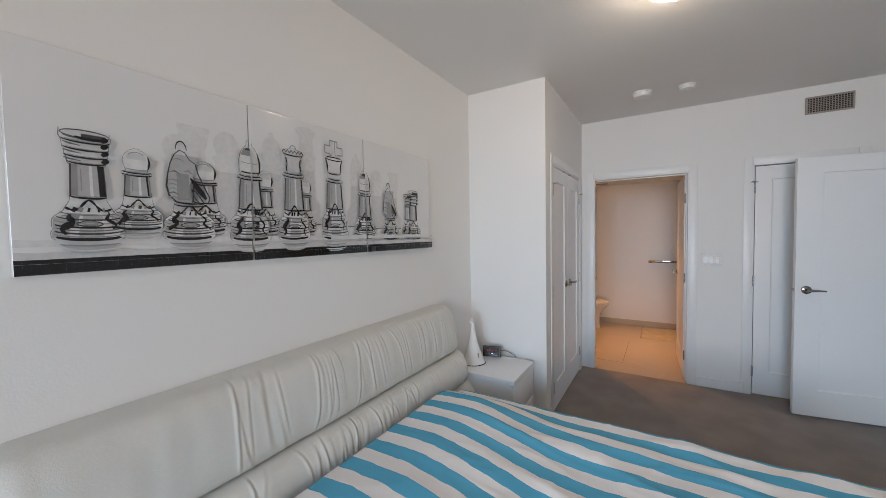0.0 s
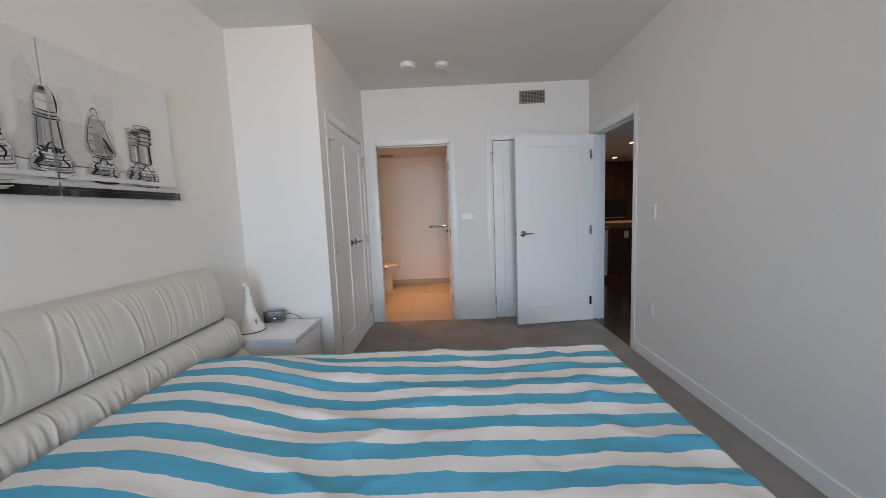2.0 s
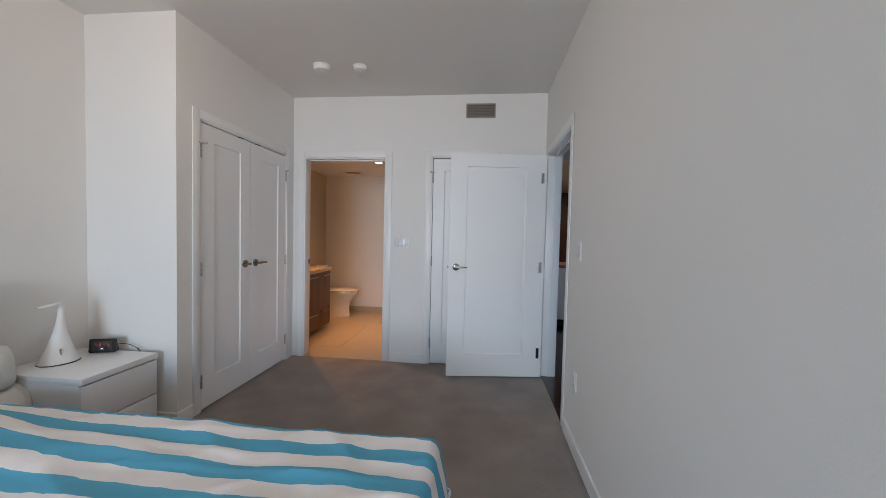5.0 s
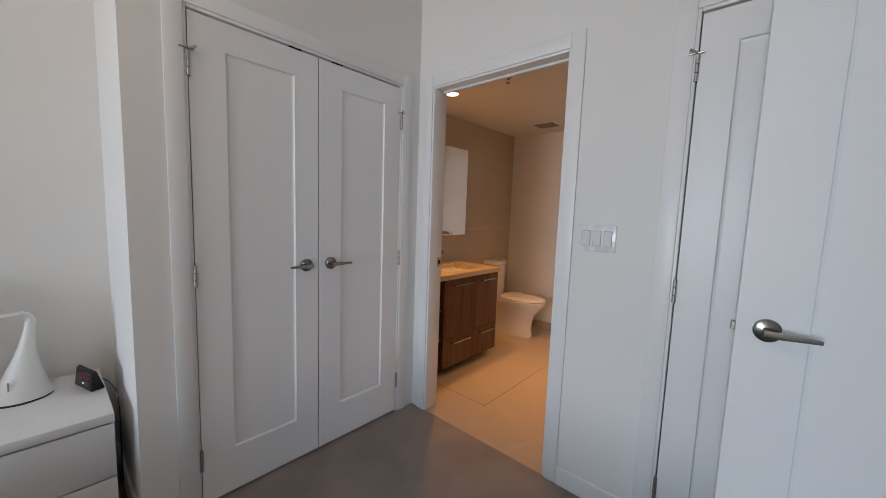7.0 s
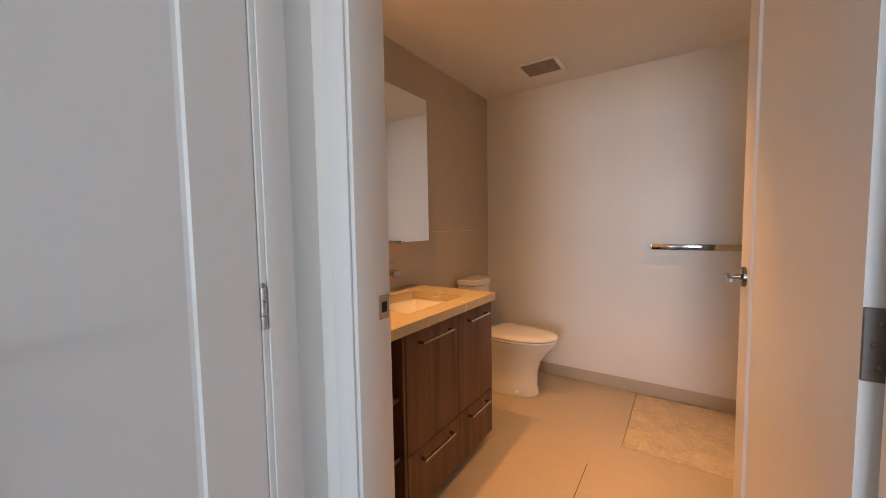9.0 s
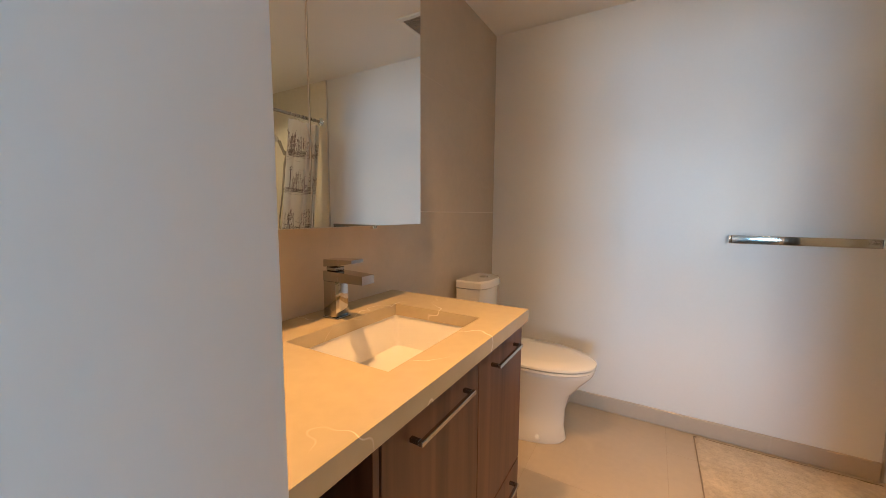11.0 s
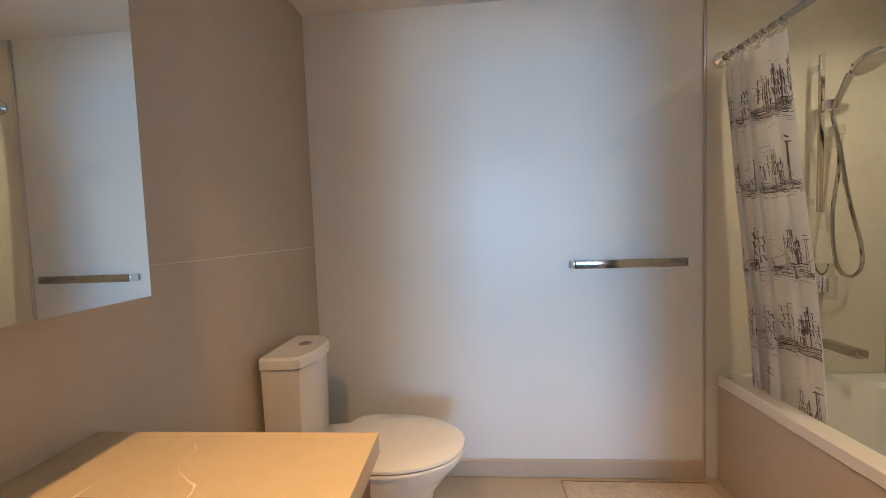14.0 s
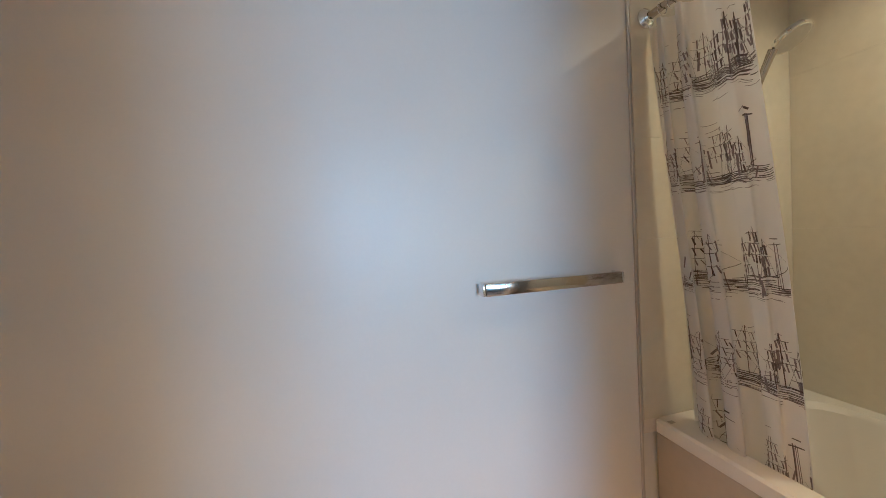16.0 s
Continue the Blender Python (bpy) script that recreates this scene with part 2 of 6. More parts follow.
cn, cl = CURTAIN.node_tree.nodes, CURTAIN.node_tree.links.new
thin, blend = cn.new("ShaderNodeBsdfTranslucent"), cn.new("ShaderNodeMixShader")
thin.inputs["Color"].default_value, blend.inputs[0].default_value = (0.90, 0.88, 0.86, 1), 0.28
cl(cn["Principled BSDF"].outputs[0], blend.inputs[1])
cl(thin.outputs[0], blend.inputs[2])
cl(blend.outputs[0], cn["Material Output"].inputs[0])
GLASS = bpy.data.materials.new("window_glass")
GLASS.use_nodes = True
gp = GLASS.node_tree.nodes["Principled BSDF"]
gp.inputs["Transmission Weight"].default_value, gp.inputs["Roughness"].default_value, gp.inputs["IOR"].default_value = 1.0, 0.0, 1.45


# ---- building helpers ----
ORIGIN = {}


def box(bm, x0, x1, y0, y1, z0, z1, bevel=0.0, seg=1):
    r = bmesh.ops.create_cube(bm, size=1, matrix=Matrix.Translation(((x0 + x1) / 2, (y0 + y1) / 2, (z0 + z1) / 2)) @ Matrix.Diagonal((x1 - x0, y1 - y0, z1 - z0, 1)))
    if bevel:
        es = {e for v in r["verts"] for e in v.link_edges}
        bmesh.ops.bevel(bm, geom=list(es), offset=bevel, segments=seg, affect="EDGES", profile=0.5)
    return bm


def boxes(*dims, bevel=0.0, seg=1):
    bm = bmesh.new()
    for d in dims:
        box(bm, *d, bevel=bevel, seg=seg)
    return bm


def lathe(bm, profile, n=24, at=(0, 0, 0), m=None):
    """Turns (radius, height) pairs round the z axis."""
    rings = []
    t = (m or Matrix()).copy()
    for r, z in profile:
        if r < 1e-6:
            rings.append([bm.verts.new(t @ (Vector((0, 0, z)) + Vector(at)))])
        else:
            rings.append([bm.verts.new(t @ (Vector((r * math.cos(2 * math.pi * i / n), r * math.sin(2 * math.pi * i / n), z)) + Vector(at))) for i in range(n)])
    for a, b in zip(rings, rings[1:]):
        for i in range(n):
            j = (i + 1) % n
            q = [a[i % len(a)], a[j % len(a)], b[j % len(b)], b[i % len(b)]]
            q = list(dict.fromkeys(q))
            if len(q) > 2:
                bm.faces.new(q)
    bmesh.ops.recalc_face_normals(bm, faces=bm.faces[:])
    return bm


def tube(bm, pts, radii, n=10, caps=True):
    pts = [Vector(p) for p in pts]
    if not isinstance(radii, (list, tuple)):
        radii = [radii] * len(pts)
    up = Vector((0.31, 0.17, 0.93))
    rings = []
    for i, p in enumerate(pts):
        d = (pts[min(i + 1, len(pts) - 1)] - pts[max(i - 1, 0)]).normalized()
        a = d.cross(up).normalized()
        b = d.cross(a)
        rings.append([bm.verts.new(p + radii[i] * (a * math.cos(2 * math.pi * k / n) + b * math.sin(2 * math.pi * k / n))) for k in range(n)])
    for a, b in zip(rings, rings[1:]):
        for k in range(n):
            bm.faces.new([a[k], a[(k + 1) % n], b[(k + 1) % n], b[k]])
    if caps:
        bm.faces.new(rings[0])
        bm.faces.new(rings[-1])
    bmesh.ops.recalc_face_normals(bm, faces=bm.faces[:])
    return bm


def loft(bm, rings, cap0=True, cap1=True):
    vs = [[bm.verts.new(p) for p in r] for r in rings]
    for a, b in zip(vs, vs[1:]):
        for i in range(len(a)):
            j = (i + 1) % len(a)
            bm.faces.new([a[i], a[j], b[j], b[i]])
    if cap0:
        bm.faces.new(vs[0])
    if cap1:
        bm.faces.new(vs[-1])
    bmesh.ops.recalc_face_normals(bm, faces=bm.faces[:])
    return bm


def sheet(bm, f, nu, nv, uv=None):
    layer = bm.loops.layers.uv.new("cloth") if uv else None
    g = [[bm.verts.new(f(i / nu, j / nv)) for j in range(nv + 1)] for i in range(nu + 1)]
    for i in range(nu):
        for j in range(nv):
            fc = bm.faces.new([g[i][j], g[i + 1][j], g[i + 1][j + 1], g[i][j + 1]])
            if uv:
                for lp, (a, b) in zip(fc.loops, ((i, j), (i + 1, j), (i + 1, j + 1), (i, j + 1))):
                    lp[layer].uv = uv(a / nu, b / nv)
    return bm


def mesh_of(name, bm, mats, smooth=False):
    me = bpy.data.meshes.new(name)
    for f in bm.faces:
        f.smooth = smooth
    bm.to_mesh(me)
    bm.free()
    for m in (mats if isinstance(mats, (list, tuple)) else [mats]):
        me.materials.append(m)
    return me


def soften(ob, angle=35):
    ob.data.set_sharp_from_angle(angle=radians(angle))
    return ob


BATH = Vector((0.052, 0.023, 0.0))
shift = [Vector((0, 0, 0))]


def thing(name, at, label, category, group="", kind=""):
    e = new(name)
    e.empty_display_size = 0.05
    e.location = Vector(at) + shift[0]
    ORIGIN[e.name] = Vector(at)
    return tagged(e, label, category, group, kind)


def part(name, bm, mat, parent, label="", smooth=True):
    o = ORIGIN[parent.name]
    bmesh.ops.translate(bm, verts=bm.verts[:], vec=-o)
    ob = new(name, mesh_of(name, bm, mat, smooth))
    if smooth:
        soften(ob)
    ob.parent = parent
    ORIGIN[ob.name] = o
    return tagged(ob, label)


def setting(name, bm, mat, label, category, smooth=False):
    ob = new(name, mesh_of(name, bm, mat, smooth))
    if smooth:
        soften(ob)
    ORIGIN[ob.name] = Vector((0, 0, 0))
    return tagged(ob, label, category, kind="structure")


def wall(name, axis, p0, p1, u0, u1, z1, openings, mat, label):
    """A wall of thickness p0..p1 across axis, from u0 to u1 along it, with openings (ua, ub, za, zb) through it."""
    bm = bmesh.new()

    def put(a, b, c, d):
        if b - a > 1e-4 and d - c > 1e-4:
            box(bm, *((p0, p1, a, b) if axis == "x" else (a, b, p0, p1)), c, d)
    at = u0
    for ua, ub, za, zb in sorted(openings):
        put(at, ua, 0, z1)
        put(ua, ub, 0, za)
        put(ua, ub, zb, z1)
        at = ub
    put(at, u1, 0, z1)
    return setting(name, bm, mat, label, "wall")

# ---- large structure ----
H, BH = 2.665, 2.240
wall("wall_left", "x", -0.80, -0.650, -8.32, -1.425, H, [], PAINT, "white painted bedroom wall behind the headboard")
wall("wall_jog", "y", -1.425, -1.305, -0.80, 0.0, H, [], PAINT, "white painted end wall of the closet beside the bed")
wall("wall_closet", "x", -0.12, 0.0, -1.305, 0.0, H, [(-1.250, -0.130, 0, 2.065)], PAINT, "white painted wall with the double closet doors")
wall("wall_far", "y", 0.0, 0.107, -0.82, 2.655, H, [(0.110, 0.985, 0, 2.068), (1.43, 2.09, 0, 2.078)], PAINT, "white painted wall with the bathroom doorway")
wall("wall_right", "x", 2.535, 2.655, -8.32, 0.0, H, [(-1.010, -0.115, 0, 2.068)], PAINT, "long white painted bedroom wall with the doorway")
wall("wall_back", "y", -8.32, -8.20, -0.80, 2.655, H, [(0.10, 2.40, 0.30, 2.45)], PAINT, "white painted wall with a large window")
setting("closet_back", boxes((-0.80, -0.78, -1.305, 0.0, 0, H)), PAINT, "white wall inside the closet", "wall")
setting("ceiling", boxes((-0.80, 2.655, -8.32, 0.107, H, H + 0.12)), CEILING, "flat white painted bedroom ceiling", "ceiling")
setting("floor", boxes((-0.80, 2.535, -8.32, 0.0, -0.06, 0.0)), CARPET, "short-pile grey taupe carpet", "carpet")

wall("wall_bath_far", "y", 2.212, 2.33, -0.80, 2.04, BH, [], BATH_PAINT, "white painted bathroom wall with a towel bar")
wall("wall_bath_left", "x", -0.77, -0.6488, 0.107, 2.212, BH, [], GROUT, "bathroom wall clad in large beige tiles")
wall("wall_bath_right", "x", 1.9272, 2.04, 0.107, 2.212, BH, [], GROUT, "wall along the bath, clad in cream tiles")
wall("wall_bath_near", "y", 0.107, 0.685, 1.215, 1.9272, BH, [], BATH_PAINT, "white end wall of the bath alcove")
setting("bath_ceiling", boxes((-0.77, 2.04, 0.107, 2.33, BH, BH + 0.12)), BATH_PAINT, "flat white painted bathroom ceiling", "ceiling")
bath_floor = setting("bath_floor", boxes((-0.77, 2.04, 0.0, 2.33, -0.06, -0.0006)), FLOOR_GROUT, "floor of large beige stone tiles", "floor")

wall("wall_kitchen_far", "y", 6.05, 6.15, 2.655, 7.0, H, [], PAINT, "far kitchen wall")
wall("wall_kitchen_right", "x", 7.0, 7.1, -2.5, 6.05, H, [(-2.15, -0.15, 0.35, 2.35)], PAINT, "kitchen side wall")
wall("wall_kitchen_left", "x", 2.555, 2.655, 0.107, 6.05, H, [], PAINT, "kitchen side wall beside the bedroom")
wall("wall_kitchen_near", "y", -2.6, -2.5, 2.655, 7.0, H, [], PAINT, "near kitchen wall")
setting("kitchen_ceiling", boxes((2.655, 7.0, -2.5, 1.7, H, H + 0.1)), CEILING, "high white kitchen ceiling", "ceiling")
setting("kitchen_dropped_ceiling", boxes((2.655, 7.0, 1.7, 6.05, 2.40, H + 0.1)), CEILING, "dropped white kitchen ceiling", "ceiling")
kitchen_floor = setting("kitchen_floor", boxes((2.535, 7.0, -2.5, 6.05, -0.06, -0.003)), GAP, "dark brown wooden plank floor", "floor")

# window behind the walk
win = setting("window_1", boxes((0.10, 2.40, -8.32, -8.20, 0.26, 0.30), bevel=0.004), TRIM, "large white-framed bedroom window", "window")
for x0, x1 in ((0.10, 0.15), (1.225, 1.275), (2.35, 2.40)):
    part("window_frame", boxes((x0, x1, -8.29, -8.23, 0.30, 2.45), bevel=0.004), TRIM, win)
for z0, z1 in ((0.301, 0.35), (2.40, 2.449)):
    part("window_frame", boxes((0.15, 2.35, -8.285, -8.235, z0, z1), bevel=0.004), TRIM, win)
for x0, x1 in ((0.15, 1.225), (1.275, 2.35)):
    p = part("pane", boxes((x0, x1, -8.265, -8.259, 0.35, 2.40)), GLASS, win)
    p.visible_shadow = False


# unseen kitchen window, added as the source of the fill from that side
win2 = setting("unseen_window_2", boxes((6.98, 7.12, -2.15, -0.15, 0.31, 0.349), bevel=0.004), TRIM, "unseen large white-framed kitchen window, added for the fill light", "window")
for y0, y1 in ((-2.15, -2.10), (-1.175, -1.125), (-0.20, -0.15)):
    part("window_frame", boxes((7.02, 7.08, y0, y1, 0.35, 2.35), bevel=0.004), TRIM, win2)
for z0, z1 in ((0.351, 0.40), (2.30, 2.349)):
    part("window_frame", boxes((7.025, 7.075, -2.10, -0.20, z0, z1), bevel=0.004), TRIM, win2)
for y0, y1 in ((-2.10, -1.175), (-1.125, -0.20)):
    part("pane", boxes((7.047, 7.053, y0, y1, 0.40, 2.30)), GLASS, win2).visible_shadow = False


# ---- trim ----
def board(name, dims, label, category, bevel=0.004):
    return setting(name, boxes(dims, bevel=bevel), TRIM, label, category)


bb = "white painted baseboard along the wall"
board("baseboard_right", (2.521, 2.535, -8.20, -1.075, 0, 0.095), bb, "baseboard")
board("baseboard_left", (-0.650, -0.636, -8.20, -1.425, 0, 0.095), bb, "baseboard")
board("baseboard_jog", (-0.636, 0.0, -1.439, -1.425, 0, 0.095), bb, "baseboard")
board("baseboard_closet", (0.0, 0.014, -1.439, -1.305, 0, 0.095), bb, "baseboard")
board("baseboard_far", (1.041, 1.398, -0.014, 0.0, 0, 0.095), bb, "baseboard")
board("baseboard_far_end", (2.12, 2.521, -0.014, 0.0, 0, 0.095), bb, "baseboard")
setting("bath_baseboard", boxes((-0.648, 1.162, 2.200, 2.212, 0, 0.088), bevel=0.003), TILE, "low beige tile skirting along the bathroom wall", "skirting")


def door_frame(name, axis, face, back, u0, u1, top, label, stop=0.5, both=False, stop_shade_mat=None):
    """Jambs, head and flat casings of an opening u0..u1 in a wall from face to back; the room side is at face."""
    f = setting(name, bmesh.new(), TRIM, label, "door frame")
    s = 1 if back > face else -1
    w, jt = 0.066, 0.022

    def put(part_name, p0, p1, a, b, c, d, bev=0.003, mat=TRIM):
        p0, p1 = min(p0, p1), max(p0, p1)
        part(part_name, boxes((p0, p1, a, b, c, d) if axis == "x" else (a, b, p0, p1, c, d), bevel=bev, seg=2), mat, f)
    e = 0.002
    for a, b in ((u0, u0 + jt), (u1 - jt, u1)):
        put("jamb", face - s * e, back + s * e, a, b, 0, top)
    put("head_jamb", face - s * e, back + s * e, u0 + jt, u1 - jt, top - jt, top)
    mid = face + (back - face) * stop
    # a near-black stop puts the shade behind the door gaps into its colour
    sm = stop_shade_mat or TRIM
    for a, b, c, d in ((u0 + jt, u0 + jt + 0.012, 0, top - jt), (u1 - jt - 0.012, u1 - jt, 0, top - jt), (u0 + jt + 0.012, u1 - jt - 0.012, top - jt - 0.012, top - jt)):
        if not (both and axis == "y" and a < u0 + 0.03 and b < u0 + 0.05):
            put("door_stop", mid, mid + s * 0.02, a, b, c, d, 0.002, sm)
    for side, sg in ((face, s),) + (((back, -s),) if both else ()):
        for a, b in ((u0 + 0.012 - w, u0 + 0.010), (u1 - 0.010, u1 - 0.012 + w)):
            put("casing", side - sg * 0.009, side - sg * 0.0025, a, b, 0, top + w - 0.012, 0.0018)
        put("casing", side - sg * 0.009, side - sg * 0.0025, u0 + 0.011, u1 - 0.011, top - 0.010, top + w - 0.012, 0.0018)
    return f


door_frame("door_frame_bath", "y", 0.0, 0.107, 0.110, 0.985, 2.068, "white painted frame of the bathroom doorway", 0.55, True)
door_frame("door_frame_closet", "x", 0.0, -0.12, -1.250, -0.130, 2.065, "white painted frame of the double closet doors", 0.36, False, GAP)
door_frame("door_frame_linen", "y", 0.0, 0.107, 1.43, 2.09, 2.078, "white painted frame of the narrow closet", 0.36, False, GAP)
door_frame("door_frame_hall", "x", 2.535, 2.655, -1.010, -0.115, 2.068, "white painted frame of the bedroom doorway", 0.45, True)
# near-black sheet put in for the shade behind the closed doors
setting("closet_shade", boxes((-0.75, -0.70, -1.28, -0.02, 0.0, 2.6)), GAP, "dark sheet for the shade inside the closet", "closet")


# ---- doors ----
def slab(bm, w, h, t, ml, mr, mt, mb, depth=0.009, slope=0.012):
    """A door leaf 0..w, -t/2..t/2, 0..h with one recessed panel on either face."""
    def ring(x0, x1, z0, z1, y):
        return [bm.verts.new(p) for p in ((x0, y, z0), (x1, y, z0), (x1, y, z1), (x0, y, z1))]
    sides = []
    for s in (-1, 1):
        y = s * t / 2
        rings = [ring(0, w, 0, h, y), ring(ml, w - mr, mb, h - mt, y), ring(ml + slope * 0.35, w - mr - slope * 0.35, mb + slope * 0.35, h - mt - slope * 0.35, y - s * depth * 0.8),
                 ring(ml + slope, w - mr - slope, mb + slope, h - mt - slope, y - s * depth)]
        for a, b in zip(rings, rings[1:]):
            for i in range(4):
                bm.faces.new([a[i], a[(i + 1) % 4], b[(i + 1) % 4], b[i]])
        bm.faces.new(rings[-1])
        sides.append(rings[0])
    a, b = sides
    for i in range(4):
        bm.faces.new([a[i], a[(i + 1) % 4], b[(i + 1) % 4], b[i]])
    bmesh.ops.recalc_face_normals(bm, faces=bm.faces[:])
    return bm


def lever(parent, x, y, z, s, way):
    """A round rosette and a flat lever that points along way (+1 or -1 in x), on the face whose outside is at s in y."""
    h = part("handle", lathe(bmesh.new(), [(0, 0.010), (0.028, 0.010), (0.031, 0.008), (0.032, 0), (0, 0)], 28, m=Matrix.Translation((x, y, z)) @ Matrix.Rotation(radians(-90 * s), 4, "X")), NICKEL, parent, "brushed nickel lever handle on a round rosette")
    bm = bmesh.new()
    tube(bm, [(x, y + s * 0.006, z), (x, y + s * 0.030, z), (x, y + s * 0.045, z)], [0.010, 0.008, 0.008], 12)
    part("neck", bm, NICKEL, h)
    rings = []
    for k, (d, hh, o) in enumerate(((-0.014, 0.009, 0.045), (0.02, 0.0095, 0.046), (0.058, 0.007, 0.048), (0.099, 0.005, 0.047))):
        rings.append([(x + way * d, y + s * (o + dy), z + dz) for dy, dz in ((-0.005, -hh), (0.004, -hh), (0.005, 0), (0.004, hh), (-0.005, hh))])
    part("lever", loft(bmesh.new(), rings), NICKEL, h)
    return h


def hinge(parent, x, y, z, r=0.007, stopper=0):
    bm = bmesh.new()
    for k in range(3):
        lathe(bm, [(0, -0.045 + 0.031 * k), (r, -0.044 + 0.031 * k), (r, -0.016 + 0.031 * k), (0, -0.015 + 0.031 * k)], 12, at=(x, y, z))
    lathe(bm, [(0, 0.046), (r * 0.6, 0.048), (r * 0.7, 0.053), (0, 0.056)], 10, at=(x, y, z))
    h = part("hinge", bm, STEEL, parent, "dull steel butt hinge")
    if stopper:
        b2 = bmesh.new()
        tube(b2, [(x, y, z + 0.055), (x + 0.012 * stopper, y - 0.026, z + 0.058), (x + 0.020 * stopper, y - 0.034, z + 0.060)], [0.005, 0.004, 0.006], 8)
        tube(b2, [(x - 0.03, y - 0.006, z + 0.055), (x + 0.02, y - 0.006, z + 0.055)], 0.004, 8)
        part("hinge_stop", b2, STEEL, h)
    return h


def leaf(name, w, h, t, margins, label, m, hinges=(), handles=(), group="", hx=0.0, stop=0):
    d = thing(name, (0, 0, 0), label, "door", group)
    part("door_panel", slab(bmesh.new(), w, h, t, *margins), DOOR, d, smooth=False)
    for z in hinges:
        hinge(d, hx, -t / 2 - 0.004, z, stopper=stop if z == max(hinges) else 0)
    for x, z, s, way in handles:
        lever(d, x, s * t / 2, z, s, way)
    d.matrix_world = m
    return d


# closet pair: local x runs along +y or -y of the room, local -y faces the room
CLZ = 0.012
leaf("closet_door", 0.534, 2.022, 0.035, (0.128, 0.118, 0.115, 0.205), "white painted single-panel closet door, closed", pose(-0.019, -1.224, CLZ, 0, 0, 90),
     (0.20, 1.0, 1.825), ((0.5355 - 0.066, 1.008, -1, -1),), "pair of closet doors", -0.002, 1)
leaf("closet_door", 0.531, 2.022, 0.035, (0.128, 0.118, 0.115, 0.205), "white painted single-panel closet door, closed", pose(-0.019, -0.6855, CLZ, 0, 0, 90),
     (0.20, 1.0, 1.825), ((0.066, 1.008, -1, 1),), "pair of closet doors", 0.5375, -1)
for y in (-0.80, -0.58):
    c = thing("ball_catch", (-0.018, y, 2.04), "small dark metal ball catch above the closet doors", "catch", "closet catches")
    part("catch_plate", boxes((-0.034, -0.002, y - 0.03, y + 0.03, 2.0375, 2.043), bevel=0.001), BLACK, c)

# narrow linen closet door behind the open door
leaf("linen_door", 0.606, 2.035, 0.035, (0.11, 0.11, 0.115, 0.205), "white painted narrow single-panel door, closed", pose(1.457, 0.019, CLZ, 0, 0, 0),
     (0.20, 1.02, 1.845), (), "", -0.004, -1)

# bedroom door, open into the room
ODA = math.degrees(math.atan2(-0.285 + 0.165, 1.640 - 2.505))
od = leaf("bedroom_door", 0.868, 2.028, 0.038, (0.175, 0.152, 0.118, 0.205), "white painted single-panel bedroom door, standing wide open", pose(2.512, -0.172, 0.012, 0, 0, ODA),
          (), ((0.868 - 0.068, 1.0, 1, -1), (0.868 - 0.068, 1.0, -1, -1)))
for z in (0.22, 1.01, 1.82):
    p = part("hinge", boxes((0.020, 0.046, 0.019, 0.0225, z - 0.048, z + 0.048), bevel=0.0012), BLACK if z < 0.5 else ALU, od, "steel hinge leaf")
part("latch", boxes((0.8675, 0.878, -0.010, 0.010, 0.985, 1.01), bevel=0.002), STEEL, od, "steel door latch")

# bathroom door, open into the bathroom
BDA = math.degrees(math.atan2(0.800, -0.035))
bd = leaf("bathroom_door", 0.815, 2.030, 0.038, (0.13, 0.13, 0.115, 0.205), "white painted single-panel bathroom door, standing open inwards", pose(0.960, 0.118, 0.012, 0, 0, BDA),
          (0.22, 1.0, 1.82), ((0.815 - 0.066, 1.0, 1, -1), (0.815 - 0.066, 1.0, -1, -1)), "", -0.002)
st = thing("strike_plate", (0.135, 0.06, 0.99), "small dull steel strike plate in the bathroom door jamb", "strike plate")
part("plate", boxes((0.1315, 0.1338, 0.066, 0.102, 0.955, 1.015), bevel=0.0008), STEEL, st)
part("latch_hole", boxes((0.1336, 0.1344, 0.075, 0.093, 0.972, 0.998)), GAP, st)
for zc in (0.23, 1.010, 1.80):
    hp = part("hinge_leaf", boxes((-0.0040, 0.001, -0.0175, 0.0188, zc - 0.048, zc + 0.048), bevel=0.0008), DULL, bd, "dull steel hinge leaf let into the door edge")
    for dz in (-0.028, 0.0, 0.028):
        part("screw", lathe(bmesh.new(), [(0, 0.001), (0.003, 0.0006), (0.0035, 0)], 10, m=Matrix.Translation((-0.0042, 0.004 + 0.005 * (dz == 0), zc + dz)) @ Matrix.Rotation(radians(-90), 4, "Y")), NICKEL, hp)


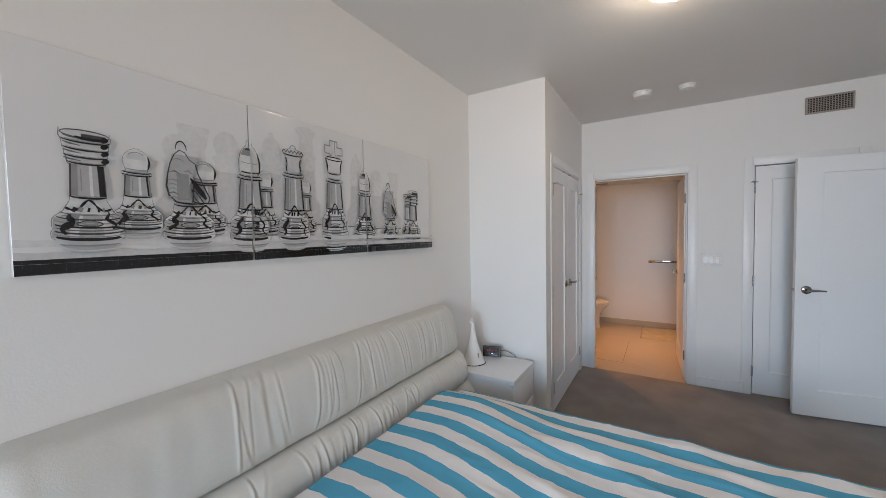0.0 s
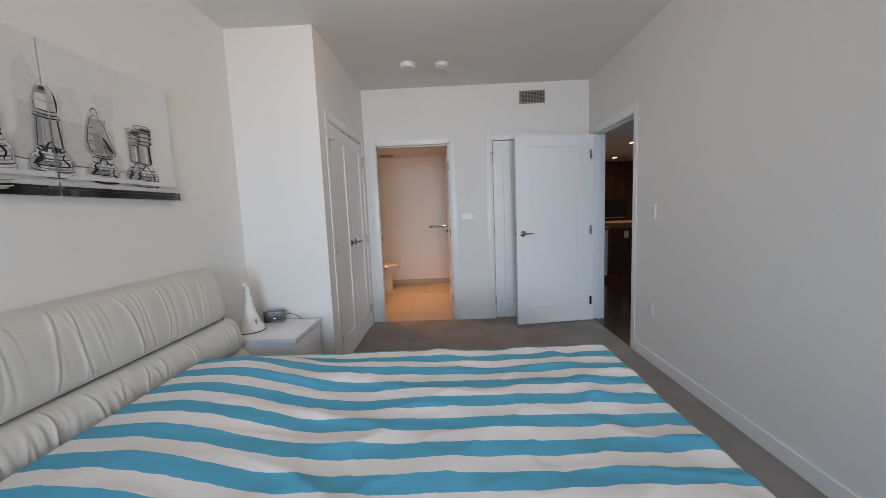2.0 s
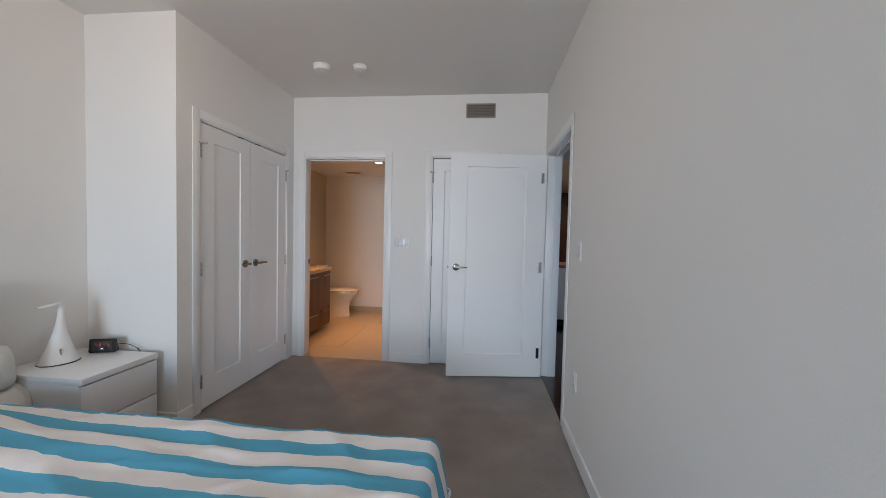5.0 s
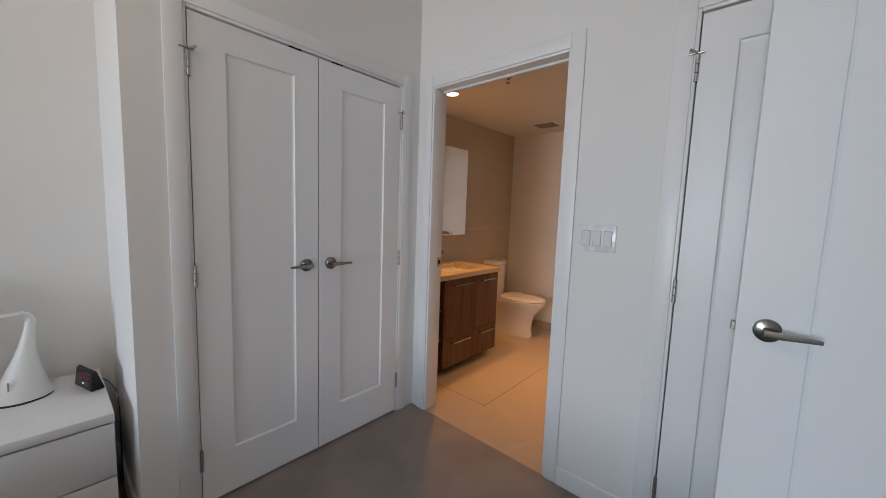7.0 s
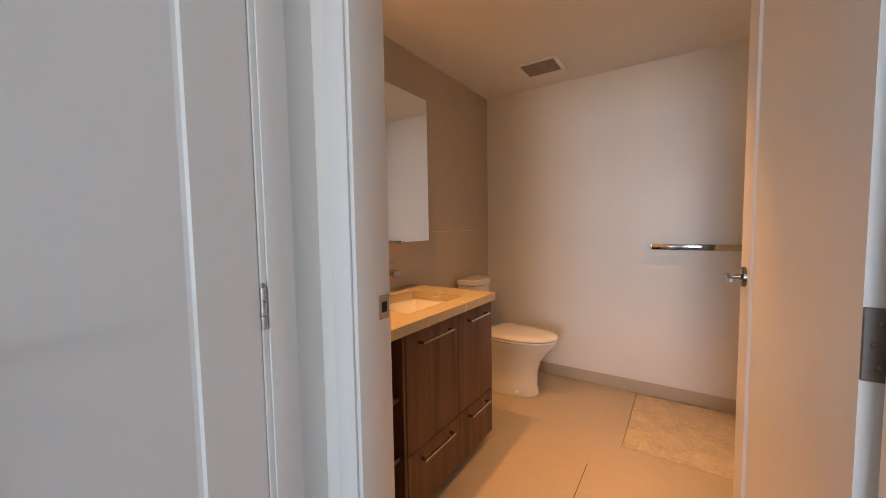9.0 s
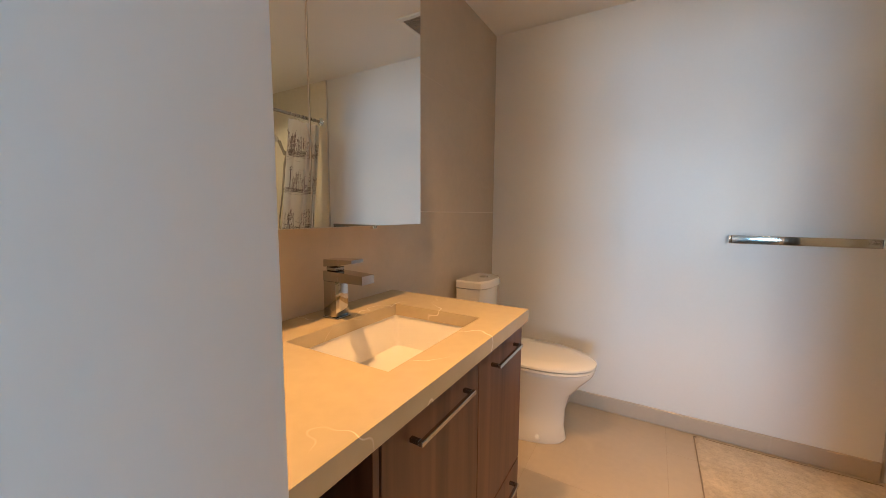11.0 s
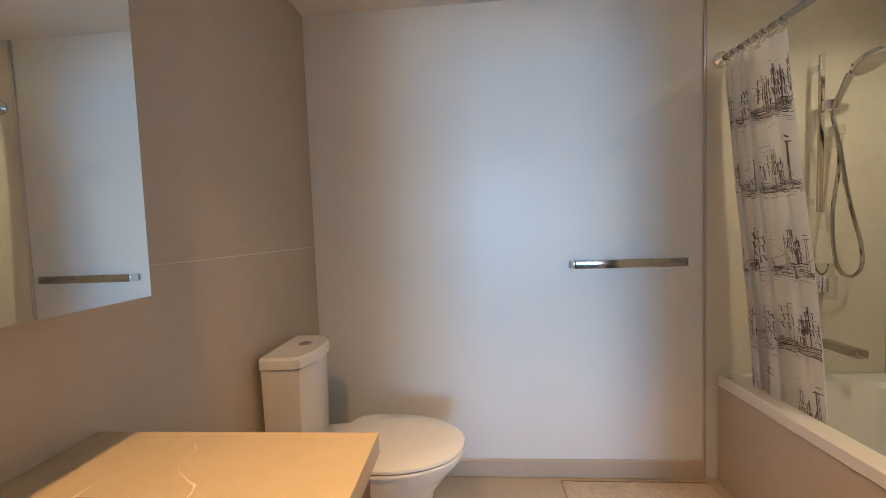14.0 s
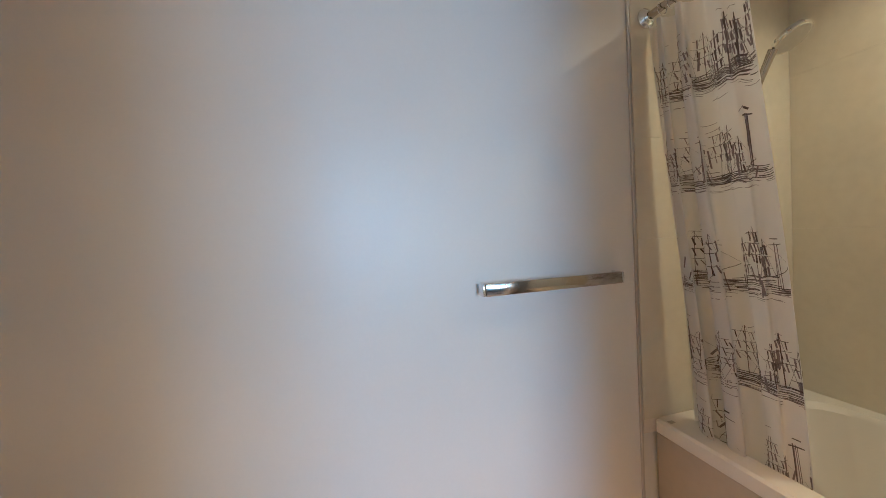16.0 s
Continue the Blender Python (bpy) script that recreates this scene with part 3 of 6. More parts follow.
# ---- bedroom fixtures ----
def wall_plate(name, u, z, w, h, m, label, category, rockers=0, sockets=0):
    """A plate in local x (across) and z (up), facing local -y."""
    t = thing(name, (0, 0, 0), label, category)
    part("plate", boxes((-w / 2, w / 2, -0.006, 0, -h / 2, h / 2), bevel=0.0025, seg=2), PEARL if rockers == 3 else PLASTIC, t)
    for k in range(rockers):
        x = (k - (rockers - 1) / 2) * 0.046
        part("rocker_frame", boxes((x - 0.0172, x + 0.0172, -0.0068, -0.0055, -0.0335, 0.0335), bevel=0.0004), ROCKER_EDGE, t)
        bm = bmesh.new()
        loft(bm, [[(x - 0.0155, y0, z0), (x + 0.0155, y0, z0), (x + 0.0155, -0.006, z0), (x - 0.0155, -0.006, z0)] for y0, z0 in ((-0.0100, -0.032), (-0.0084, 0.001), (-0.0088, 0.032))])
        part("rocker", bm, ROCKER, t, smooth=False)
        for dz in (-0.0485, 0.0485):
            part("screw", lathe(bmesh.new(), [(0.0032, 0), (0.0030, 0.0008), (0, 0.0012)], 10, m=Matrix.Translation((x, -0.006, dz)) @ Matrix.Rotation(radians(90), 4, "X")), ROCKER, t)
    for k in range(sockets):
        zc = (0.5 - k) * 0.039 * (sockets > 1) * 1.0
        part("socket", boxes((-0.0165, 0.0165, -0.0085, -0.0055, zc - 0.0135, zc + 0.0135), bevel=0.002), PLASTIC, t)
        for dx in (-0.006, 0.006):
            part("slot", boxes((dx - 0.001, dx + 0.001, -0.0090, -0.0083, zc - 0.004, zc + 0.005)), GAP, t)
    t.matrix_world = m
    return t


wall_plate("light_switch", 0, 0, 0.158, 0.116, pose(1.148, 0.0, 1.216), "white three-rocker light switch plate on the wall", "switch", 3)
wall_plate("light_switch", 0, 0, 0.072, 0.116, pose(2.535, -1.312, 1.218, 0, 0, -90), "white single light switch plate on the wall", "switch", 1)
wall_plate("wall_socket", 0, 0, 0.072, 0.116, pose(2.535, -1.312, 0.43, 0, 0, -90), "white double wall socket above the baseboard", "socket", 0, 2)
ws = wall_plate("wall_socket", 0, 0, 0.072, 0.116, pose(2.535, -3.23, 0.455, 0, 0, -90), "white wall socket with a small plugged-in adapter", "socket", 0, 2)

vent = thing("wall_vent", (1.905, 0, 2.505), "brown-grey slatted air vent high on the wall", "vent")
part("backing", boxes((1.775, 2.036, -0.004, -0.001, 2.448, 2.564)), GAP, vent)
for d in ((1.763, 2.048, -0.012, -0.002, 2.436, 2.450), (1.763, 2.048, -0.012, -0.002, 2.562, 2.576), (1.763, 1.777, -0.012, -0.002, 2.4505, 2.5615), (2.034, 2.048, -0.012, -0.002, 2.4505, 2.5615)):
    part("frame", boxes(d, bevel=0.0015), VENT, vent)
for k in range(15):
    x = 1.790 + k * 0.0165
    part("slat", boxes((x - 0.0022, x + 0.0022, -0.010, -0.0042, 2.451, 2.561)), VENT, vent, smooth=False)
for k in range(7):
    z = 2.463 + k * 0.0142
    part("cross_slat", boxes((1.778, 2.033, -0.0075, -0.0043, z - 0.0018, z + 0.0018)), VENT, vent, smooth=False)

for x, y, r, hh, lab in ((0.605, -0.655, 0.075, 0.045, "round white smoke detector on the ceiling"), (0.921, -0.628, 0.060, 0.036, "small round white sounder on the ceiling")):
    sd = thing("smoke_detector", (x, y, H), lab, "smoke detector")
    part("base", lathe(bmesh.new(), [(0, 0), (r, 0), (r, -0.010), (0, -0.0105)], 32, (x, y, H - 0.001)), PLASTIC, sd)
    part("cover", lathe(bmesh.new(), [(r * 0.93, -0.0115), (r * 0.92, -hh * 0.6), (r * 0.80, -hh * 0.92), (r * 0.3, -hh), (0, -hh)], 32, (x, y, H)), PLASTIC, sd)
    part("test_button", lathe(bmesh.new(), [(0.012, -hh + 0.001), (0.011, -hh - 0.003), (0, -hh - 0.003)], 14, (x, y, H)), TRIM, sd)

dome = thing("ceiling_light", (0.82, -2.2, H), "round flush ceiling light with a lit opal glass bowl", "lamp")
part("base", lathe(bmesh.new(), [(0, -0.001), (0.175, -0.001), (0.178, -0.018), (0.165, -0.022), (0, -0.022)], 40, (0.82, -2.2, H)), NICKEL, dome)
part("bowl", lathe(bmesh.new(), [(0.163, -0.023), (0.155, -0.045), (0.125, -0.070), (0.07, -0.086), (0, -0.092)], 40, (0.82, -2.2, H)), DOME, dome, "lit warm opal glass bowl").visible_shadow = False

# ---- bed ----
BX0, BX1, BY0, BY1 = -0.36, 1.812, -3.80, -2.145
bed = thing("bed", (0.7, -3.0, 0), "wide bed with an ivory leather frame and tall cushioned headboard", "bed")
part("bed_frame", boxes((-0.36, 1.74, BY0 + 0.02, BY1 - 0.02, 0.04, 0.26), bevel=0.02, seg=3), LEATHER, bed)
for x in (-0.2, 1.6):
    for y in (BY0 + 0.12, BY1 - 0.12):
        part("leg", boxes((x - 0.03, x + 0.03, y - 0.03, y + 0.03, 0, 0.042), bevel=0.004), BLACK, bed)
part("headboard_frame", boxes((-0.632, -0.52, -4.05, -1.990, 0.0, 0.80), bevel=0.02, seg=3), LEATHER, bed)


def cushion(y0, y1, z0, z1, xb, xf, seed, back, square):
    """A stuffed leather roll with gathered upright creases; section from z0 to z1, bulging from xb to xf."""
    rnd = random.Random(seed)
    cr = []
    y = y0 + 0.58
    while y < y1 - 0.06:
        cr.append((y, rnd.uniform(-0.06, 0.06), rnd.uniform(0.0024, 0.0038), rnd.uniform(0.0062, 0.0078), 0.5, 0.70, rnd.uniform(0, 6)))
        for k in range(rnd.choice((2, 3, 4, 5, 6))):
            y += rnd.uniform(0.016, 0.036)
            cr.append((y, rnd.uniform(-0.08, 0.08), rnd.uniform(0.0008, 0.0026), rnd.uniform(0.0062, 0.012), rnd.uniform(0.15, 0.80), rnd.uniform(0.16, 0.42), rnd.uniform(0, 6)))
        y += rnd.choice((0.03, 0.05, 0.08, 0.13)) * rnd.uniform(0.7, 1.3)

    def f(u, v):
        yy = y0 + (y1 - y0) * u
        e = min(u, 1 - u) * (y1 - y0)
        end = min(1.0, e / 0.12)
        end = math.sqrt(max(0.0, 1 - (1 - end) ** 2.2))
        a = -math.pi / 2 + math.pi * 1.18 * v
        c, s = math.cos(a), math.sin(a)
        c = math.copysign(abs(c) ** square, c)
        s = math.copysign(abs(s) ** 0.78, s)
        hz = (z1 - z0) / 2
        d = 0.0
        for yc, tilt, amp, wd, vc, vw, ph in cr:
            q = (yy - yc - tilt * (v - 0.5) - 0.018 * math.sin(v * 5 + ph)) / wd
            if abs(q) < 5:
                d += amp * (math.exp(-q * q) - 0.8 * math.exp(-((q - 1.6) / 0.8) ** 2)) * math.exp(-((v - vc) / vw) ** 2)
        d += 0.007 * noise.noise(Vector((yy * 4, v * 2.5, seed))) + 0.0025 * noise.noise(Vector((yy * 16, v * 4, seed)))
        r = end * (1 + d / 0.12)
        mz = (z0 + z1) / 2
        return Vector((xb + (xf - xb) * max(c, -0.4) * r - 0.02 * (s + 1) * back, yy, mz + hz * s * (0.80 + 0.20 * end) * (1 + d * 0.4)))
    bm = sheet(bmesh.new(), f, 1300, 30)
    bmesh.ops.recalc_face_normals(bm, faces=bm.faces[:])
    return bm


part("headboard_cushion", cushion(-4.10, -1.945, 0.674, 0.992, -0.555, -0.428, 3, 1.5, 0.42), LEATHER, bed, "plump gathered ivory leather upper headboard roll")
part("headboard_cushion", cushion(-4.10, -1.915, 0.452, 0.672, -0.52, -0.372, 8, 0.6, 0.5), LEATHER, bed, "plump gathered ivory leather lower headboard roll")
part("headboard_cushion", cushion(-4.09, -1.868, 0.16, 0.470, -0.52, -0.335, 12, 0.2, 0.6), LEATHER, bed, "ivory leather base roll of the headboard")

# near-black strip stands for the shade in the crease between the rolls
part("seam_shade", boxes((-0.53, -0.494, -4.03, -1.985, 0.669, 0.677)), GAP, bed, "dark strip for the shade between the rolls")

mattress = thing("mattress", (0.7, -3.0, 0.26), "thick pale mattress on the bed under the duvet", "mattress")
part("mattress_body", boxes((-0.325, 1.725, BY0 + 0.03, BY1 - 0.03, 0.262, 0.440), bevel=0.04, seg=4), FABRIC, mattress)
for y in (-3.42, -2.60):
    pl = thing("pillow", (-0.10, y, 0.44), "pillow lying flat under the duvet", "pillow", "pillows")
    rings = []
    for k in range(9):
        a = -math.pi / 2 + math.pi * k / 8
        rr = max(0.02, math.cos(a) ** 0.5)
        rings.append([(-0.10 + 0.19 * rr * math.copysign(abs(math.cos(q)) ** 0.6, math.cos(q)), y + 0.33 * rr * math.copysign(abs(math.sin(q)) ** 0.6, math.sin(q)), 0.482 + 0.038 * math.sin(a)) for q in [2 * math.pi * i / 24 for i in range(24)]])
    part("pillow_case", loft(bmesh.new(), rings), FABRIC, pl)


def duvet_at(x, y):
    """Height of the duvet above its flat level."""
    d = min(1.0, max(0.0, (x + 0.42) / 0.75))
    hump = 0.100 * (0.5 + 0.5 * math.cos(math.pi * min(1.0, max(0.0, (x + 0.14) / 0.62)))) if x > -0.14 else 0.100 * (1 - 0.15 * ((-0.14 - x) / 0.22) ** 2)
    side = min(1.0, max(0.0, (BY1 - y - 0.02) / 0.30)) * min(1.0, max(0.0, (y - BY0) / 0.25))
    side = side * side * (3 - 2 * side)
    w = 0.010 * noise.noise(Vector((x * 2.2, y * 3.5, 1.0))) + 0.006 * noise.noise(Vector((x * 6, y * 9, 4.0)))
    w += 0.007 * math.sin(7 * y + 3 * noise.noise(Vector((x * 1.5, y * 1.2, 9)))) * (0.3 + 0.7 * min(1, max(0, (x - 1.1) / 0.5)))
    for k, (yc, amp, sl) in enumerate(((-2.35, 0.006, 0.05), (-2.62, 0.005, -0.04), (-2.88, 0.007, 0.03), (-3.12, 0.006, -0.05), (-2.48, 0.005, 0.09))):
        q = (y - yc - sl * (x - 0.8) - 0.02 * math.sin(4 * x + k)) / 0.016
        w += amp * math.exp(-q * q) * max(0.0, math.sin(2.2 * x + 1.3 * k))
    q = (x - 1.62 - 0.10 * math.sin(3.1 * y)) / 0.05
    w += 0.010 * math.exp(-q * q) * math.sin(9 * y)
    for f, amp, sk in ((3.2, 0.010, 0.35), (7.0, 0.005, -0.5)):
        rg2 = 1 - abs(noise.noise(Vector((x * f * 0.55 + sk * y, y * f + sk * x, f)))) * 3.2
        w += amp * max(0.0, rg2) ** 2
    return hump * side + w * d


def duvet(u, v):
    drop, r = 0.20, 0.045
    sx = BX0 + 0.03 + (BX1 + drop - BX0 - 0.03) * u
    sy = BY0 - drop + (BY1 - BY0 + 2 * drop) * v
    x, dz = sx, 0.0

    def over(e):
        q = r * math.pi / 2
        if e < q:
            a = e / r
            return r * math.sin(a), r * (1 - math.cos(a))
        return r + 0.22 * (e - q), r + (e - q) * 0.975
    y, z = sy, 0.0
    if sx > BX1 - r:
        o, dz1 = over(sx - BX1 + r)
        x, z = BX1 - r + o, z - dz1
    if sy > BY1 - r:
        o, dz1 = over(sy - BY1 + r)
        y, z = BY1 - r + o, z - dz1
    if sy < BY0 + r:
        o, dz1 = over(BY0 + r - sy)
        y, z = BY0 + r - o, z - dz1
    z = max(z, -0.235 + 0.01 * noise.noise(Vector((sx * 6, sy * 6, 0))))
    ruffle = 0.012 * noise.noise(Vector((sx * 5, sy * 5, 7))) * min(1, -z / 0.06)
    return Vector((x + (ruffle if sx > BX1 else 0), y + ruffle, 0.497 + z + duvet_at(min(x, BX1), max(BY0, min(BY1, y))) * max(0.0, 1 + z / 0.05)))


dv = thing("duvet", (0.7, -3.0, 0.45), "white cotton duvet with broad sky-blue stripes, spread over the bed", "duvet")
bm = sheet(bmesh.new(), duvet, 190, 170, lambda u, v: (BX0 + 0.03 + (BX1 + 0.20 - BX0 - 0.03) * u, BY0 - 0.20 + (BY1 - BY0 + 0.40) * v + 2.300 + 0.073 + 0.146 * 20))
bmesh.ops.recalc_face_normals(bm, faces=bm.faces[:])
ob = part("duvet_cover", bm, COTTON, dv)
sol = ob.modifiers.new("thick", "SOLIDIFY")
sol.thickness, sol.offset = 0.018, -1

for x0, x1, fu in ((0, 1, lambda q: duvet(q, 1.0)), (0, 1, lambda q: duvet(1.0, q))):
    part("hem", tube(bmesh.new(), [fu(k / 80) + Vector((0, 0, -0.004)) for k in range(81)], 0.006, 6), FABRIC, dv, "white stitched duvet hem")

# ---- nightstand ----
NX0, NX1, NY0, NY1, NZ = -0.620, -0.082, -1.920, -1.482, 0.505
ns = thing("nightstand", (-0.34, -1.69, 0), "white lacquered two-drawer nightstand beside the bed", "nightstand")
part("top", boxes((NX0, NX1 + 0.002, NY0, NY1, NZ - 0.035, NZ), bevel=0.002, seg=2), LACQUER, ns)
for y0, y1 in ((NY0, NY0 + 0.018), (NY1 - 0.018, NY1)):
    part("side_panel", boxes((NX0, NX1 - 0.020, y0 + 0.001, y1 - 0.001, 0, NZ - 0.0355), bevel=0.001), LACQUER, ns)
part("back_panel", boxes((NX0, NX0 + 0.01, NY0 + 0.019, NY1 - 0.019, 0.02, NZ - 0.036)), LACQUER, ns)
part("shadow_gap", boxes((NX1 - 0.035, NX1 - 0.026, NY0 + 0.019, NY1 - 0.019, 0.05, NZ - 0.036)), GAP, ns)
for z0, z1 in ((0.055, 0.243), (0.250, NZ - 0.043)):
    part("drawer", boxes((NX1 - 0.022, NX1 - 0.004, NY0 + 0.0015, NY1 - 0.0015, z0, z1), bevel=0.0015, seg=2), LACQUER, ns)
part("plinth", boxes((NX1 - 0.06, NX1 - 0.045, NY0 + 0.019, NY1 - 0.019, 0, 0.05)), LACQUER, ns)

# swan-neck lamp
LX, LY = -0.478, -1.722
lampt = thing("table_lamp", (LX, LY, NZ), "white plastic swan-neck lamp on a flared base, on the nightstand", "lamp")
rings = []
for k in range(17):
    q = k / 16
    z = NZ + 0.006 + 0.295 * q
    r = 0.072 * (1 - q) ** 1.9 + 0.0145
    oy = 0.050 * q ** 1.1
    rings.append([(LX + r * math.cos(a) - 0.6 * oy, LY + r * math.sin(a) * 1.08 + 0.8 * oy, z) for a in [2 * math.pi * i / 28 for i in range(28)]])
part("base", loft(bmesh.new(), rings), PLASTIC, lampt)
part("base_rim", lathe(bmesh.new(), [(0, 0), (0.092, 0), (0.0925, 0.003), (0.089, 0.0062), (0, 0.0065)], 36, (LX, LY, NZ)), BLACK, lampt, "thin black rubber rim")
neck = []
for k in range(13):
    a = math.pi * 0.5 * k / 12
    d = 0.034 * (1 - math.cos(a))
    neck.append((LX - 0.031 + 0.40 * d, LY + 0.041 - 0.92 * d, NZ + 0.298 + 0.040 * math.sin(a)))
part("neck", tube(bmesh.new(), neck, [0.0145 - 0.006 * k / 12 for k in range(13)], 14), PLASTIC, lampt)
hd, dirn, across = Vector(neck[-1]), Vector((0.40, -0.92, 0.0)), Vector((0.92, 0.40, 0.0))
head = []
for q, w, t in ((-0.012, 0.008, 0.005), (0.01, 0.013, 0.007), (0.05, 0.017, 0.008), (0.105, 0.018, 0.007), (0.125, 0.014, 0.006), (0.132, 0.006, 0.003)):
    head.append([hd + dirn * q + across * (w * math.cos(a)) + Vector((0, 0, t * math.sin(a))) for a in [2 * math.pi * i / 16 for i in range(16)]])
part("light_head", loft(bmesh.new(), head), PLASTIC, lampt)
part("slit", boxes((LX + 0.0465, LX + 0.056, LY - 0.030, LY - 0.026, NZ + 0.035, NZ + 0.085)), STEEL, lampt, "grey slit")

# clock
clk = thing("alarm_clock", (-0.412, -1.522, NZ), "small black wedge-shaped alarm clock with a lit display, on the nightstand", "clock")
cw = Matrix.Translation((-0.412, -1.522, NZ)) @ Matrix.Rotation(radians(17), 4, "Z")
bm = bmesh.new()
loft(bm, [[cw @ Vector((x, y, z)) for y, z in ((-0.030, 0.002), (-0.020, 0.084), (-0.008, 0.087), (0.018, 0.002))] for x in (-0.073, 0.073)])
bmesh.ops.bevel(bm, geom=bm.edges[:], offset=0.004, segments=2, affect="EDGES")
part("case", bm, BLACK, clk)


def on_face(x0, x1, q0, q1, o=0.0012):
    a, b = Vector((0, -0.030, 0.002)), Vector((0, -0.020, 0.084))
    nrm = Vector((0, -1, 0.122)).normalized()
    bm = bmesh.new()
    bm.faces.new([bm.verts.new(cw @ (Vector((x, 0, 0)) + a.lerp(b, q) + nrm * o)) for x, q in ((x0, q0), (x1, q0), (x1, q1), (x0, q1))])
    return bm


part("screen", on_face(-0.056, 0.056, 0.15, 0.9), SCREEN, clk, smooth=False)
for x in (-0.036, -0.020, 0.006, 0.030):
    for a, b, c, d in ((0, 0.0022, 0.50, 0.76), (0.009, 0.0112, 0.50, 0.76), (0, 0.0112, 0.62, 0.65)):
        part("digit_bar", on_face(x + a, x + b, c, d, 0.002), RED_LED, clk, smooth=False)
part("status_light", on_face(-0.004, 0.010, 0.27, 0.33, 0.002), PALE_LED, clk, smooth=False)
cb = thing("power_cord", (-0.25, -1.50, NZ), "thin black power cord hanging behind the nightstand", "cord")
pts = [(-0.36, -1.490, NZ + 0.040), (-0.32, -1.480, NZ + 0.045), (-0.27, -1.462, NZ + 0.024), (-0.235, -1.455, NZ - 0.010), (-0.23, -1.454, NZ - 0.09), (-0.235, -1.454, NZ - 0.17), (-0.25, -1.454, 0.20), (-0.26, -1.454, 0.105), (-0.30, -1.452, 0.10)]
smooth_pts = []
for i in range(len(pts) - 1):
    p0, p1, p2, p3 = (Vector(pts[max(0, min(len(pts) - 1, i + k))]) for k in (-1, 0, 1, 2))
    for k in range(5):
        t = k / 5
        smooth_pts.append(0.5 * ((2 * p1) + (p2 - p0) * t + (2 * p0 - 5 * p1 + 4 * p2 - p3) * t * t + (3 * p1 - p0 - 3 * p2 + p3) * t ** 3))
part("cord", tube(bmesh.new(), smooth_pts, 0.0025, 6), BLACK, cb)

# ---- chess picture ----
PX = -0.628
pic = thing("wall_picture", (-0.64, -3.02, 1.42), "three-panel glossy acrylic picture of glass chess pieces in black and white", "picture")
PANELS = ((-3.968, -3.352), (-3.348, -2.718), (-2.714, -2.082))
PZ0, PZ1 = 1.406, 2.018
for k, (a, b) in enumerate(PANELS):
    part("panel", boxes((-0.648, PX, a, b, PZ0, PZ1), bevel=0.0012), ART, pic)
INKS = ("black", "charcoal", "dark", "mid", "light", "pale", "faint")


class Print:
    """Flat printed shapes on the front of the panels, each a hair above the one before."""

    def __init__(self, yc, z0, hw, h, off):
        self.bm, self.yc, self.z0, self.hw, self.h, self.x = bmesh.new(), yc, z0, hw, h, PX + off

    def face(self, corners, ink):
        ys = [p[0] for p in corners]
        mid = sum(ys) / len(ys)
        for a, b in PANELS:
            if a < mid < b and max(p[1] for p in corners) < PZ1 and min(p[1] for p in corners) > PZ0:
                pts = [(min(max(y, a + 0.001), b - 0.001), z) for y, z in corners]
                f = self.bm.faces.new([self.bm.verts.new((self.x, y, z)) for y, z in pts])
                f.material_index = INKS.index(ink)

    def at(self, u, h):
        return self.yc + u * self.hw, self.z0 + h * self.h

    def ribbon(self, pts, widths, ink):
        """A brush line through (u, h) points, its width in metres."""
        self.x += 0.00004
        p = [Vector(self.at(*q)) for q in pts]
        if not isinstance(widths, (list, tuple)):
            widths = [widths] * len(p)
        edge = []
        for i, c in enumerate(p):
            d = p[min(i + 1, len(p) - 1)] - p[max(i - 1, 0)]
            n = Vector((-d.y, d.x)).normalized() if d.length > 1e-9 else Vector((0, 1))
            edge.append((c + n * widths[i] / 2, c - n * widths[i] / 2))
        for (a, b), (c, d) in zip(edge, edge[1:]):
            self.face((tuple(a), tuple(b), tuple(d), tuple(c)), ink)

    def arc(self, h, w, width, ink, sag=0.07, a0=180, a1=360, n=22, u0=0.0):
        """Part of a flat ellipse round the axis; 180 to 360 degrees is its near half."""
        pts, ws = [], []
        for i in range(n + 1):
            a = radians(a0 + (a1 - a0) * i / n)
            pts.append((u0 + w * math.cos(a), h + sag * w * math.sin(a) * self.hw / self.h * 2.2))
            ws.append(width * (0.45 + 0.55 * abs(math.sin(a))))
        self.ribbon(pts, ws, ink)

    def tone(self, left, right, h0, h1, ink, rows=10):
        """Fills between two edges given as functions of h."""
        self.x += 0.00004
        for i in range(rows):
            a, b = h0 + (h1 - h0) * i / rows, h0 + (h1 - h0) * (i + 1) / rows
            self.face((self.at(left(a), a), self.at(right(a), a), self.at(right(b), b), self.at(left(b), b)), ink)

    def finish(self, name, label=""):
        return part(name, self.bm, SHADES, pic, label, smooth=False)


def width_at(profile, h):
    for (h0, w0), (h1, w1) in zip(profile, profile[1:]):
        if h0 <= h <= h1:
            return w0 + (w1 - w0) * (h - h0) / max(1e-6, h1 - h0)
    return profile[-1][1]


